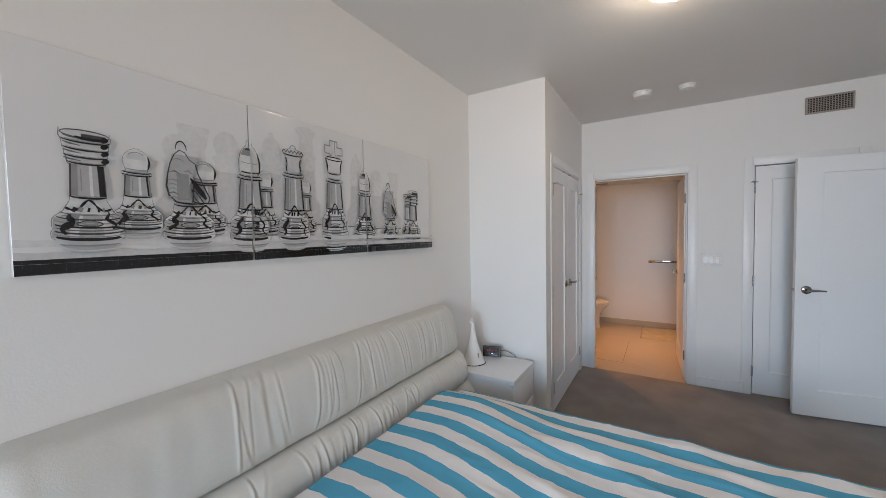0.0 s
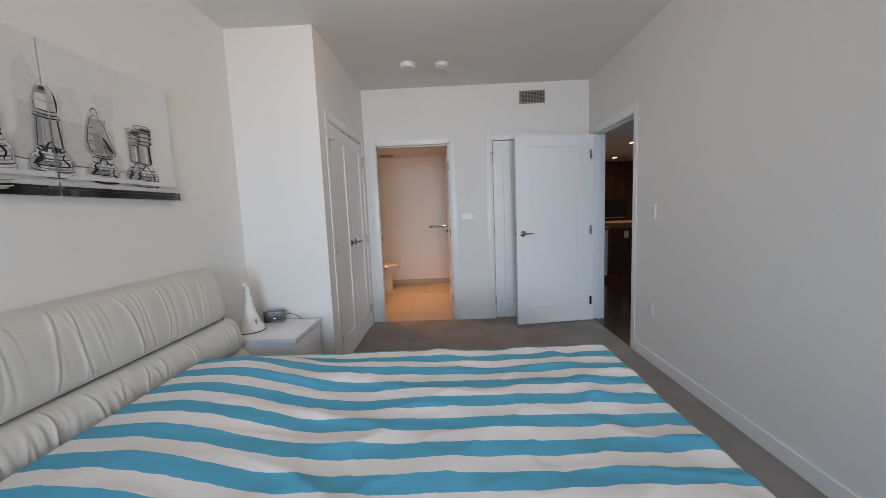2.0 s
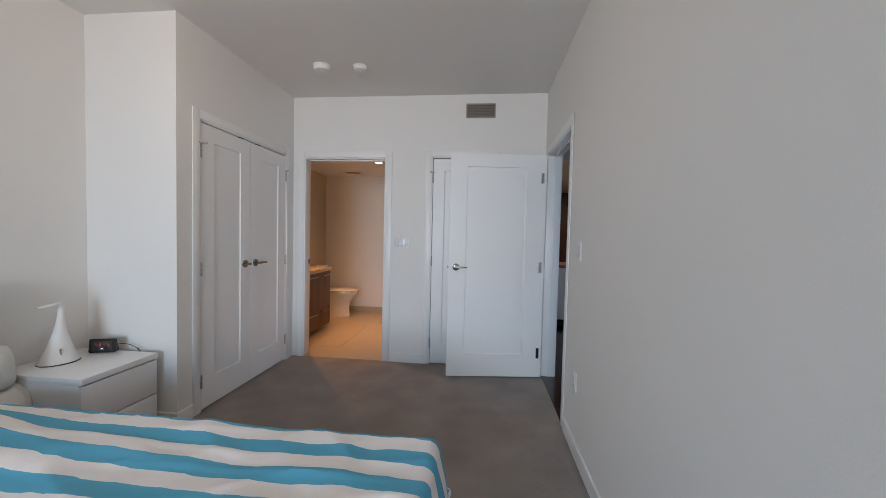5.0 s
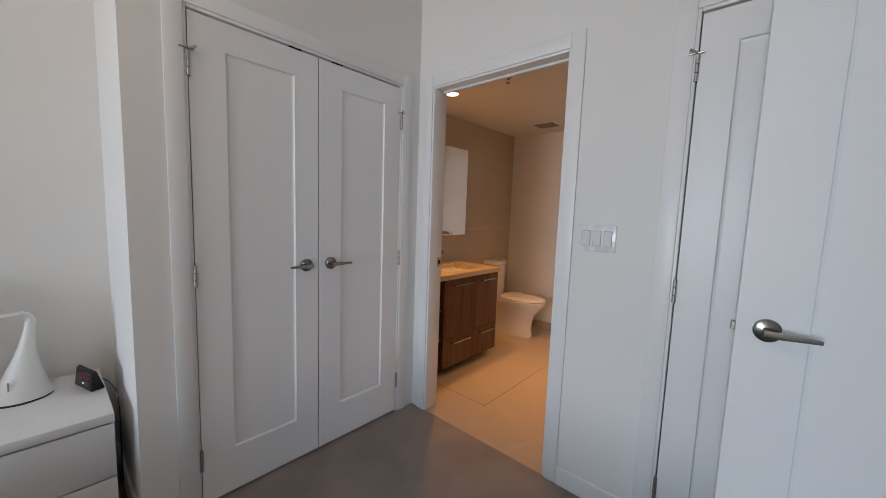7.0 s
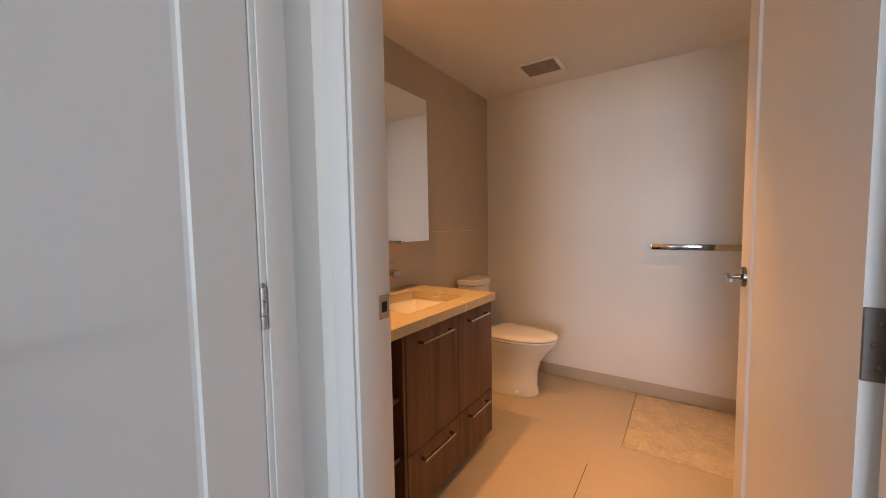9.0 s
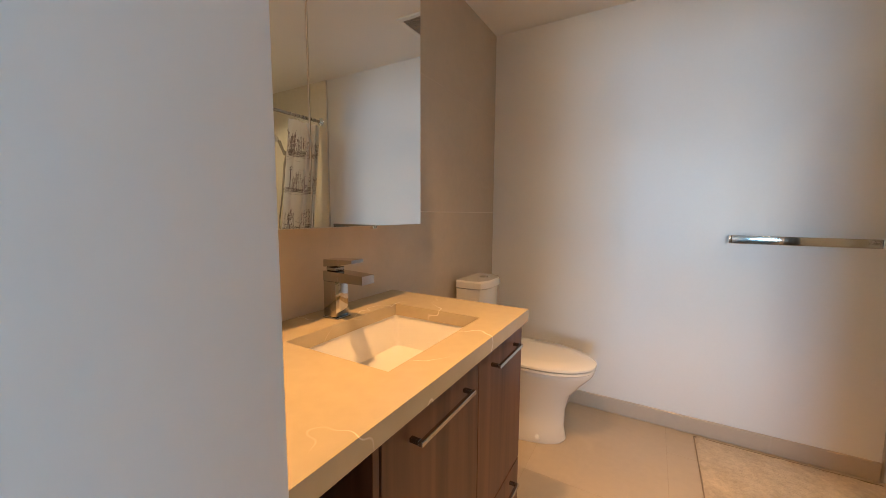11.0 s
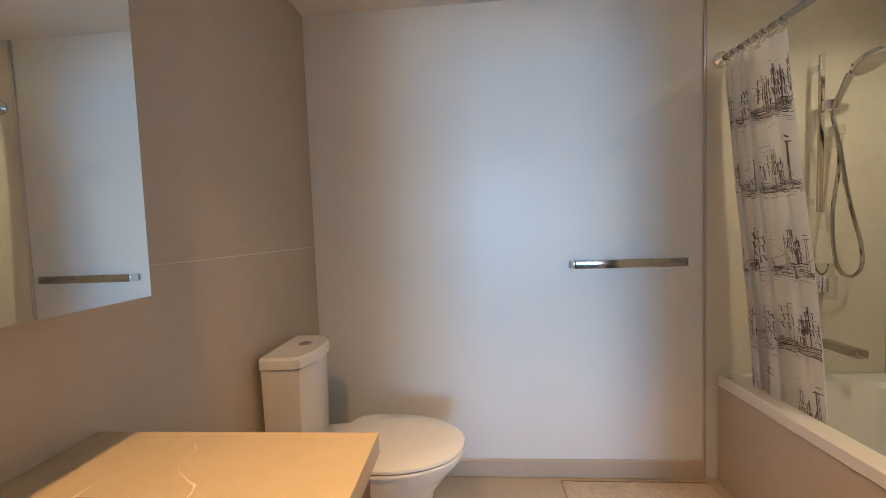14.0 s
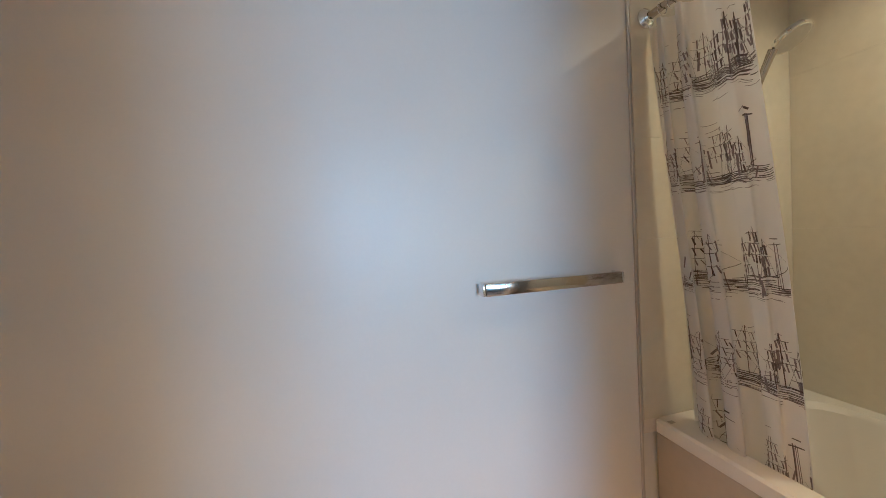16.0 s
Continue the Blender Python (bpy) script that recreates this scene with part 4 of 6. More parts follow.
BASE = [(0, 0.90), (0.02, 1.0), (0.075, 1.02), (0.095, 0.93), (0.12, 0.99), (0.19, 0.97), (0.225, 0.86), (0.255, 0.70), (0.30, 0.62)]
CHESS = {
    "rook": BASE + [(0.36, 0.50), (0.40, 0.50), (0.69, 0.46), (0.70, 0.52), (0.75, 0.53), (0.76, 0.58), (0.82, 0.58), (0.83, 0.62), (0.90, 0.64), (0.93, 0.70), (1.0, 0.68)],
    "pawn": BASE + [(0.36, 0.56), (0.42, 0.54), (0.66, 0.47), (0.67, 0.58), (0.70, 0.60), (0.72, 0.40), (0.77, 0.48), (0.84, 0.54), (0.91, 0.47), (0.97, 0.27), (1.0, 0.04)],
    "bishop": BASE + [(0.33, 0.58), (0.60, 0.48), (0.61, 0.62), (0.63, 0.62), (0.645, 0.42), (0.70, 0.50), (0.78, 0.51), (0.86, 0.42), (0.92, 0.26), (0.94, 0.12), (0.97, 0.13), (1.0, 0.04)],
    "queen": BASE + [(0.33, 0.63), (0.66, 0.52), (0.68, 0.66), (0.71, 0.68), (0.725, 0.44), (0.78, 0.44), (0.80, 0.50), (0.82, 0.42), (0.89, 0.46), (0.94, 0.68), (0.96, 0.60), (0.98, 0.16), (1.0, 0.10)],
    "king": BASE + [(0.31, 0.64), (0.57, 0.54), (0.58, 0.62), (0.60, 0.62), (0.61, 0.46), (0.66, 0.46), (0.67, 0.50), (0.76, 0.56), (0.81, 0.64), (0.83, 0.50), (0.845, 0.20), (0.855, 0.10)],
    "knight": BASE + [(0.36, 0.58), (0.38, 0.56)],
}
COLUMN = {"rook": (0.40, 0.69), "pawn": (0.42, 0.66), "bishop": (0.32, 0.60), "queen": (0.33, 0.66), "king": (0.32, 0.57)}
RINGS = {"rook": (0.70, 0.76, 0.83, 0.90), "pawn": (0.67, 0.70), "bishop": (0.61, 0.635), "queen": (0.68, 0.71, 0.79, 0.83, 0.89), "king": (0.58, 0.605, 0.66, 0.69), "knight": (0.36, 0.39)}


def chess(kind, yc, z0, h, hw, seed, off):
    """One clear glass chess piece: edges drawn dark by refraction, a toned column, a heavy ringed foot."""
    rnd = random.Random(seed)
    P = Print(yc, z0, hw, h, off)
    prof = CHESS[kind]
    k = hw / 0.085
    wid = lambda f: (lambda q: width_at(prof, q) * f)
    # tones
    P.tone(wid(-0.97), wid(0.97), 0.0, 0.30, "faint", 14)
    P.tone(wid(-0.97), wid(-0.55), 0.02, 0.20, "light", 8)
    P.tone(wid(-0.62), wid(-0.30), 0.12, 0.24, "mid", 6)
    P.tone(wid(0.55), wid(0.95), 0.10, 0.19, "mid", 6)
    P.tone(wid(-0.2), wid(0.5), 0.19, 0.235, "light", 4)
    P.tone(wid(0.40), wid(0.86), 0.06, 0.24, "pale", 8)
    P.tone(wid(-0.30), wid(0.38), 0.03, 0.10, "light", 4)
    if kind in COLUMN:
        c0, c1 = COLUMN[kind]
        for a, b, ink in ((-0.98, -0.80, "mid"), (-0.80, -0.55, "mid"), (-0.55, -0.25, "light"), (-0.25, 0.10, "light"), (0.10, 0.28, "faint"), (0.28, 0.66, "light"), (0.66, 0.82, "light"), (0.82, 0.98, "mid")):
            P.tone(wid(a), wid(b), c0, c1, ink, 6)
        P.tone(wid(-0.40), wid(-0.33), c0 + 0.05, c1 - 0.04, "mid", 4)
        side = 0.80 if kind in ("rook", "pawn") else 0.93
        P.ribbon([(wid(side)(c0 + (c1 - c0) * i / 8), c0 + (c1 - c0) * i / 8) for i in range(9)], (0.016 if kind == "rook" else 0.006) * k, "black")
        P.ribbon([(wid(-0.95)(c0 + (c1 - c0) * i / 8), c0 + (c1 - c0) * i / 8) for i in range(9)], 0.0035 * k, "charcoal")
        P.arc(c0, width_at(prof, c0), 0.006 * k, "black")
    # outline
    top = 1.0 if kind != "knight" else 0.38
    for sg in (-1, 1):
        pts, ws = [], []
        n = 60
        for i in range(n + 1):
            q = top * i / n
            pts.append((sg * width_at(prof, q), q))
            ws.append((0.0011 + 0.0034 * max(0, noise.noise(Vector((q * 9, sg * 3, seed))) + 0.12)) * k)
        P.ribbon(pts, ws, "dark")
    # rings of the foot
    for hh, f, w, ink in ((0.005, 0.92, 0.010, "black"), (0.030, 0.97, 0.004, "mid"), (0.060, 1.0, 0.006, "charcoal"), (0.085, 0.92, 0.004, "dark"), (0.115, 0.95, 0.0055, "black"), (0.150, 0.93, 0.004, "mid"), (0.185, 0.88, 0.005, "charcoal"), (0.225, 0.78, 0.004, "dark")):
        a0 = 180 + rnd.uniform(0, 25)
        P.arc(hh + 0.03, f * 0.98, w * k, ink, a0=a0, a1=360 - rnd.uniform(0, 30))
    P.arc(0.20, 0.80, 0.004 * k, "mid", a0=20, a1=160)
    P.arc(0.145, 0.36, 0.005 * k, "charcoal", sag=0.11, a0=0, a1=360)
    P.arc(0.150, 0.22, 0.006 * k, "mid", sag=0.10, a0=0, a1=360)
    for sg, w in ((-1, 0.020), (1, 0.010)):
        lo, hi = (0.05, 0.23) if sg * rnd.choice((-1, 1, 1)) < 0 else (0.10, 0.26)
        pts = [(sg * (0.66 + 0.10 * math.sin(9 * t + seed)) * (1.05 - 0.35 * t), lo + (hi - lo) * t) for t in [i / 8 for i in range(9)]]
        P.ribbon(pts, [w * k * math.sin(math.pi * (0.1 + 0.8 * i / 8)) * rnd.uniform(0.6, 1.1) for i in range(9)], "black")
    # the arched line where the stem meets the foot
    pts = [(-0.62 + 1.24 * i / 20, 0.285 + 0.060 * math.exp(-((-0.62 + 1.24 * i / 20) / 0.22) ** 2) + 0.018 * math.cos(8 * (-0.62 + 1.24 * i / 20))) for i in range(21)]
    P.ribbon(pts, [(0.0035 + 0.004 * abs(math.cos(i * 0.9 + seed))) * k for i in range(21)], "black")
    for i in range(5):
        u = -0.45 + 0.22 * i + rnd.uniform(-0.05, 0.05)
        P.ribbon([(u, 0.255), (u * 0.9 + 0.03, 0.295)], rnd.uniform(0.004, 0.011) * k, rnd.choice(("black", "charcoal", "mid")))
    # collars
    for hh in RINGS[kind]:
        w = width_at(prof, hh + 0.004)
        P.arc(hh + 0.012, w * 0.98, 0.005 * k, "black")
        P.arc(hh + 0.022, w * 0.92, 0.0025 * k, "mid", a0=200, a1=340)
    # heads
    if kind == "rook":
        P.arc(0.965, 0.66, 0.004 * k, "charcoal", sag=0.10, a0=0, a1=360, n=36)
        P.tone(lambda q: -0.12, lambda q: 0.56, 0.93, 0.97, "charcoal", 3)
        P.arc(0.945, 0.50, 0.010 * k, "black", a0=215, a1=345, u0=0.12)
        for hh in (0.73, 0.80, 0.87, 0.93):
            P.ribbon([(0.42, hh - 0.012), (0.52, hh + 0.010), (0.62, hh + 0.018)], [0.010 * k, 0.017 * k, 0.006 * k], "black")
            P.ribbon([(-0.60, hh + 0.012), (-0.45, hh), (-0.15, hh - 0.010)], [0.003 * k, 0.005 * k, 0.002 * k], "dark")
    elif kind == "pawn":
        P.tone(wid(-0.9), wid(0.9), 0.74, 0.95, "faint", 10)
        P.tone(wid(-0.75), wid(0.75), 0.86, 0.94, "pale", 5)
        P.arc(0.75, 0.42, 0.004 * k, "mid", a0=180, a1=360)
        P.ribbon([(width_at(prof, q) * 0.94, q) for q in [0.75 + 0.02 * i for i in range(9)]], [0.002 * k, 0.005 * k, 0.007 * k, 0.008 * k, 0.008 * k, 0.007 * k, 0.006 * k, 0.004 * k, 0.002 * k], "black")
        P.arc(0.90, 0.30, 0.003 * k, "mid", sag=0.3, a0=30, a1=170)
    elif kind == "bishop":
        P.tone(wid(-0.9), wid(0.9), 0.66, 0.90, "faint", 10)
        P.tone(wid(-0.9), wid(0.7), 0.84, 0.91, "mid", 5)
        P.tone(wid(-0.6), wid(0.9), 0.875, 0.915, "charcoal", 4)
        P.ribbon([(width_at(prof, q) * 0.95, q) for q in [0.66 + 0.02 * i for i in range(12)]], [(0.003 + 0.005 * math.sin(math.pi * i / 11)) * k for i in range(12)], "black")
        P.arc(0.78, 0.44, 0.003 * k, "mid", a0=190, a1=330)
        P.arc(0.685, 0.44, 0.006 * k, "black", a0=200, a1=340)
    elif kind == "queen":
        P.tone(wid(-0.9), wid(0.9), 0.73, 0.92, "pale", 8)
        pts = [(-0.66 + 1.32 * i / 12, 0.935 + (0.030 if i % 2 else 0.0)) for i in range(13)]
        P.ribbon(pts, 0.005 * k, "charcoal")
        P.arc(0.925, 0.60, 0.006 * k, "black")
        P.arc(0.975, 0.20, 0.004 * k, "mid", sag=0.5, a0=0, a1=180)
        for sg in (-1, 1):
            P.ribbon([(sg * 0.40, 0.73), (sg * 0.44, 0.77), (sg * 0.38, 0.81), (sg * 0.46, 0.88)], [0.004 * k, 0.007 * k, 0.004 * k, 0.007 * k], "black")
    elif kind == "king":
        P.tone(wid(-0.9), wid(0.9), 0.68, 0.82, "faint", 8)
        P.arc(0.815, 0.60, 0.005 * k, "black", a0=0, a1=360, n=32)
        for sg in (-1, 1):
            P.ribbon([(sg * 0.46, 0.68), (sg * 0.50, 0.75), (sg * 0.60, 0.81)], [0.004 * k, 0.008 * k, 0.004 * k], "black")
        cross = [(-0.26, 0.86), (-0.66, 0.865), (-0.66, 0.94), (-0.28, 0.94), (-0.28, 0.995), (0.28, 0.995), (0.28, 0.94), (0.66, 0.94), (0.66, 0.865), (0.26, 0.86)]
        P.ribbon(cross, 0.0055 * k, "mid")
        P.ribbon([(u * 0.86, q - 0.006) for u, q in cross], 0.003 * k, "light")
    else:
        mane = [(-0.50, 0.40), (-0.74, 0.46), (-0.82, 0.56), (-0.76, 0.68), (-0.66, 0.80), (-0.50, 0.90), (-0.30, 0.95), (-0.12, 0.93), (0.05, 0.86), (0.28, 0.82)]
        face = [(0.28, 0.82), (0.36, 0.72), (0.62, 0.56), (0.80, 0.46), (0.74, 0.40), (0.55, 0.40), (0.30, 0.50), (0.10, 0.54), (0.22, 0.44), (0.40, 0.39)]
        P.tone(lambda q: -0.78 + 0.25 * max(0, q - 0.7) / 0.25, lambda q: -0.05 + 0.35 * max(0.0, q - 0.5) / 0.3, 0.42, 0.90, "light", 10)
        P.tone(lambda q: -0.45, lambda q: 0.0, 0.42, 0.70, "mid", 6)
        P.ribbon(mane, [0.005 * k, 0.006 * k, 0.006 * k, 0.004 * k, 0.0035 * k, 0.003 * k, 0.004 * k, 0.003 * k, 0.003 * k, 0.003 * k], "charcoal")
        P.ribbon(face, 0.0045 * k, "charcoal")
        for i in range(10):
            q = 0.44 + 0.045 * i
            e = -0.80 + 0.3 * max(0.0, q - 0.66) / 0.25
            P.ribbon([(e + 0.04, q), (e + 0.22, q + 0.012), (e + 0.42, q - 0.012)], [0.002 * k, 0.005 * k, 0.0015 * k], rnd.choice(("mid", "dark", "light")))
        P.ribbon([(0.06, 0.66), (0.24, 0.60), (0.46, 0.51), (0.66, 0.44)], [0.004 * k, 0.014 * k, 0.020 * k, 0.009 * k], "black")
        P.ribbon([(-0.18, 0.72), (0.0, 0.74), (0.16, 0.70)], [0.003 * k, 0.007 * k, 0.003 * k], "mid")
        P.arc(0.955, 0.20, 0.005 * k, "charcoal", sag=0.8, a0=0, a1=180, u0=-0.25)
    # mirrored foot in the board
    for q, f, ink in ((-0.035, 0.80, "mid"), (-0.055, 0.70, "light"), (-0.08, 0.76, "pale"), (-0.10, 0.55, "light")):
        P.arc(q, f, 0.006 * k, ink, sag=0.05)
    P.finish("printed_chess_piece")


def ghost(kind, yc, z0, h, hw, off):
    """A pale, unsharp piece far behind the others."""
    P = Print(yc, z0, hw, h, off)
    prof = CHESS[kind]
    P.tone(lambda q: -width_at(prof, q) * 1.05, lambda q: width_at(prof, q) * 1.05, 0.0, 0.99, "faint", 40)
    P.tone(lambda q: -width_at(prof, q) * 0.9, lambda q: width_at(prof, q) * 0.9, 0.0, 0.55, "pale", 24)
    P.arc(0.02, 1.0, 0.004, "charcoal", sag=0.05)
    P.finish("printed_pale_piece")


for k, (kd, y, z, h, w) in enumerate((("pawn", -3.598, 1.56, 0.29, 0.075), ("rook", -3.545, 1.62, 0.27, 0.070), ("pawn", -3.435, 1.555, 0.34, 0.085), ("bishop", -3.255, 1.550, 0.385, 0.085), ("queen", -3.085, 1.55, 0.45, 0.080),
                                    ("bishop", -2.775, 1.545, 0.39, 0.080), ("pawn", -2.620, 1.540, 0.33, 0.080), ("rook", -2.470, 1.535, 0.34, 0.070))):
    ghost(kd, y, z, h, w, 0.0004 + 0.0002 * k)
for k, (kd, y, z, h, w) in enumerate((("pawn", -3.518, 1.524, 0.245, 0.074), ("pawn", -3.292, 1.520, 0.248, 0.062), ("pawn", -3.102, 1.518, 0.240, 0.060), ("rook", -2.338, 1.492, 0.262, 0.060))):
    chess(kd, y, z, h, w, 60 + 7 * k, 0.0022 + 0.0016 * k)
for k, (kd, y, z, h, w) in enumerate((("rook", -3.823, 1.499, 0.304, 0.077), ("pawn", -3.711, 1.529, 0.247, 0.064), ("knight", -3.570, 1.497, 0.312, 0.080), ("bishop", -3.356, 1.487, 0.391, 0.083), ("queen", -3.161, 1.486, 0.401, 0.079),
                                    ("king", -2.933, 1.481, 0.483, 0.083), ("bishop", -2.725, 1.480, 0.384, 0.082), ("knight", -2.512, 1.475, 0.314, 0.078), ("rook", -2.284, 1.468, 0.312, 0.079))):
    chess(kd, y, z, h, w, 81 + k, 0.0086 + 0.0002 * k)
edge = Print(-3.025, 1.406, 0.943, 1.0, 0.0003)
for i in range(120):
    u0, u1 = -1 + i / 60, -1 + (i + 1) / 60
    m = noise.noise(Vector((u0 * 12, 0, 3)))
    edge.tone(lambda q: u0, lambda q: u1, 0.043, 0.062 + 0.012 * m, "pale", 1)
    edge.tone(lambda q: u0, lambda q: u1, 0.075, 0.095 + 0.012 * m, "faint", 1)
    edge.tone(lambda q: u0, lambda q: u1, 0.002, 0.030, "black" if m > -0.3 else "charcoal", 1)
    edge.tone(lambda q: u0, lambda q: u1, 0.0305, 0.042, "black" if noise.noise(Vector((u0 * 5, 2, 3))) > -0.35 else "charcoal", 1)
edge.finish("printed_board_edge", "black printed edge of the chessboard")

# ---- bathroom ----
shift[0] = BATH
VX, VY0, VY1, VZ = -0.148, 0.130, 1.124, 0.788
van = thing("vanity_cabinet", (-0.42, 0.63, 0.07), "wall-hung dark walnut vanity with doors, drawers and open shelves", "vanity")
part("side_panel", boxes((-0.699, VX - 0.020, VY1 - 0.018, VY1, 0.07, VZ), bevel=0.001), WALNUT, van)
part("side_panel", boxes((-0.699, VX - 0.020, VY0, VY0 + 0.018, 0.07, VZ), bevel=0.001), WALNUT, van)
part("divider", boxes((-0.699, VX - 0.002, 0.392, 0.408, 0.072, VZ - 0.001), bevel=0.001), WALNUT, van)
part("bottom_panel", boxes((-0.699, VX - 0.020, VY0 + 0.0185, 0.3915, 0.072, 0.088)), WALNUT, van)
part("bottom_panel", boxes((-0.699, VX - 0.020, 0.4085, VY1 - 0.0185, 0.072, 0.088)), WALNUT, van)
part("back_panel", boxes((-0.699, -0.690, VY0 + 0.0185, 0.3915, 0.0885, VZ - 0.001)), DARKWOOD, van)
part("inner_box", boxes((-0.68, VX - 0.024, 0.41, VY1 - 0.02, 0.09, 0.62)), GAP, van)
for z in (0.31, 0.54):
    part("shelf", boxes((-0.689, VX - 0.022, VY0 + 0.0185, 0.3915, z - 0.009, z + 0.009), bevel=0.001), WALNUT, van)
ym = 0.785
for y0, y1 in ((0.411, ym - 0.0015), (ym + 0.0015, VY1)):
    for z0, z1, hz, kind in ((0.312, VZ - 0.008, 0.735, "door"), (0.070, 0.307, 0.268, "drawer")):
        d = part(kind, boxes((VX - 0.019, VX, y0, y1, z0, z1), bevel=0.0012), WALNUT, van)
        hy0, hy1 = (y0 + 0.075, y1 - 0.075)
        part("handle", boxes((VX + 0.020, VX + 0.030, hy0, hy1, hz - 0.005, hz + 0.005), bevel=0.0015), BAR, d, "square chrome bar handle, darkened for what it reflects")
        for y in (hy0 + 0.006, hy1 - 0.006):
            part("handle_post", boxes((VX, VX + 0.0205, y - 0.005, y + 0.005, hz - 0.0045, hz + 0.0045), bevel=0.001), NICKEL, d)

# worktop with the basin cut-out
CX0, CX1, CY0, CY1, CZ0, CZ1 = -0.6995, -0.130, 0.0850, 1.135, 0.789, 0.828
SX0, SX1, SY0, SY1 = -0.548, -0.228, 0.528, 0.962
ct = thing("vanity_worktop", (-0.41, 0.63, CZ0), "beige quartz vanity top with fine white veins", "worktop")
rim = [[(x, y, z) for x, y in ((x0, y0), (x1, y0), (x1, y1), (x0, y1))] for x0, x1, y0, y1, z in
       ((SX0, SX1, SY0, SY1, CZ0), (CX0, CX1, CY0, CY1, CZ0), (CX0, CX1, CY0, CY1, CZ1), (SX0, SX1, SY0, SY1, CZ1), (SX0, SX1, SY0, SY1, CZ0))]
bm = loft(bmesh.new(), rim, False, False)
bmesh.ops.remove_doubles(bm, verts=bm.verts[:], dist=0.0001)
bmesh.ops.recalc_face_normals(bm, faces=bm.faces[:])
part("slab", bm, QUARTZ, ct, smooth=False)
sink = thing("basin", (-0.39, 0.745, 0.66), "white rectangular undermount basin in the vanity top", "basin")


def rrect(x0, x1, y0, y1, z, r, n=6):
    out = []
    for cx, cy, a0 in ((x1 - r, y1 - r, 0), (x0 + r, y1 - r, 90), (x0 + r, y0 + r, 180), (x1 - r, y0 + r, 270)):
        for k in range(n + 1):
            a = radians(a0 + 90 * k / n)
            out.append((cx + r * math.cos(a), cy + r * math.sin(a), z))
    return out


o = 0.004
rings = [rrect(SX0 - 0.03, SX1 + 0.03, SY0 - 0.03, SY1 + 0.03, CZ0 - 0.001, 0.02), rrect(SX0 - o, SX1 + o, SY0 - o, SY1 + o, CZ0 - 0.001, 0.018), rrect(SX0 + 0.004, SX1 - 0.004, SY0 + 0.004, SY1 - 0.004, CZ0 - 0.03, 0.020),
         rrect(SX0 + 0.022, SX1 - 0.022, SY0 + 0.022, SY1 - 0.022, 0.692, 0.024), rrect(SX0 + 0.035, SX1 - 0.035, SY0 + 0.035, SY1 - 0.035, 0.683, 0.03), rrect(-0.42, -0.36, 0.70, 0.77, 0.680, 0.03)]
bm = loft(bmesh.new(), rings, False, True)
part("bowl", bm, PORCELAIN, sink)
dr = thing("sink_drain", (-0.385, 0.735, 0.681), "round dark chrome pop-up drain in the basin", "drain")
part("ring", lathe(bmesh.new(), [(0.033, 0), (0.033, 0.003), (0.027, 0.0045), (0.025, 0.002), (0, 0.002)], 30, (-0.385, 0.735, 0.6805)), CHROME, dr)
part("plug", lathe(bmesh.new(), [(0.021, 0.0022), (0.022, 0.007), (0.018, 0.010), (0, 0.011)], 30, (-0.385, 0.735, 0.6805)), NICKEL, dr)

fc = thing("faucet", (-0.603, 0.745, CZ1), "square polished chrome single-lever basin tap", "faucet")
FX, FY = -0.603, 0.745
part("base_plate", boxes((FX - 0.030, FX + 0.030, FY - 0.028, FY + 0.028, CZ1, CZ1 + 0.005), bevel=0.0015), TAP, fc)
part("body", boxes((FX - 0.027, FX + 0.024, FY - 0.025, FY + 0.025, CZ1 + 0.005, CZ1 + 0.1116), bevel=0.002, seg=2), TAP, fc)
part("spout", loft(bmesh.new(), [[(x, FY + y, z) for y, z in ((-0.025, z0), (0.025, z0), (0.025, z1), (-0.025, z1))] for x, z0, z1 in ((FX - 0.027, CZ1 + 0.1120, CZ1 + 0.1414), (FX + 0.05, CZ1 + 0.1124, CZ1 + 0.1403), (FX + 0.128, CZ1 + 0.1129, CZ1 + 0.1371))]), TAP, fc, smooth=False)
part("lever_stem", boxes((FX - 0.020, FX + 0.018, FY - 0.019, FY + 0.019, CZ1 + 0.1417, CZ1 + 0.1537), bevel=0.002), TAP, fc)
part("lever", loft(bmesh.new(), [[(x, FY + y, z) for y, z in ((-0.024, z0), (0.024, z0), (0.024, z1), (-0.024, z1))] for x, z0, z1 in ((FX - 0.026, CZ1 + 0.1537, CZ1 + 0.1753), (FX + 0.02, CZ1 + 0.1586, CZ1 + 0.1775), (FX + 0.088, CZ1 + 0.1699, CZ1 + 0.1795))]), TAP, fc, smooth=False)

# mirror cabinet
MX, MZ0, MZ1 = -0.552, 1.100, 1.908
mc = thing("mirror_cabinet", (-0.62, 0.62, MZ0), "wide mirrored bathroom cabinet with two doors on the tiled wall", "mirror cabinet")
part("body", boxes((-0.6995, MX - 0.020, 0.128, 1.120, MZ0 + 0.004, MZ1 - 0.004), bevel=0.001), ALU, mc)
for y0, y1 in ((0.125, 0.6215), (0.6255, 1.123)):
    d = part("door", boxes((MX - 0.019, MX - 0.0035, y0, y1, MZ0, MZ1), bevel=0.0008), ALU, mc)
    part("mirror", boxes((MX - 0.0033, MX, y0 + 0.0015, y1 - 0.0015, MZ0 + 0.0015, MZ1 - 0.0015)), MIRROR, d, "clear mirror glass", smooth=False)
part("pull", boxes((MX - 0.016, MX - 0.002, 0.860, 0.876, MZ0 - 0.009, MZ0 - 0.0005), bevel=0.001), CHROME, mc)

# toilet
TY = 1.780
tl = thing("toilet", (-0.35, TY, 0), "white skirted two-piece toilet with a closed seat", "toilet")


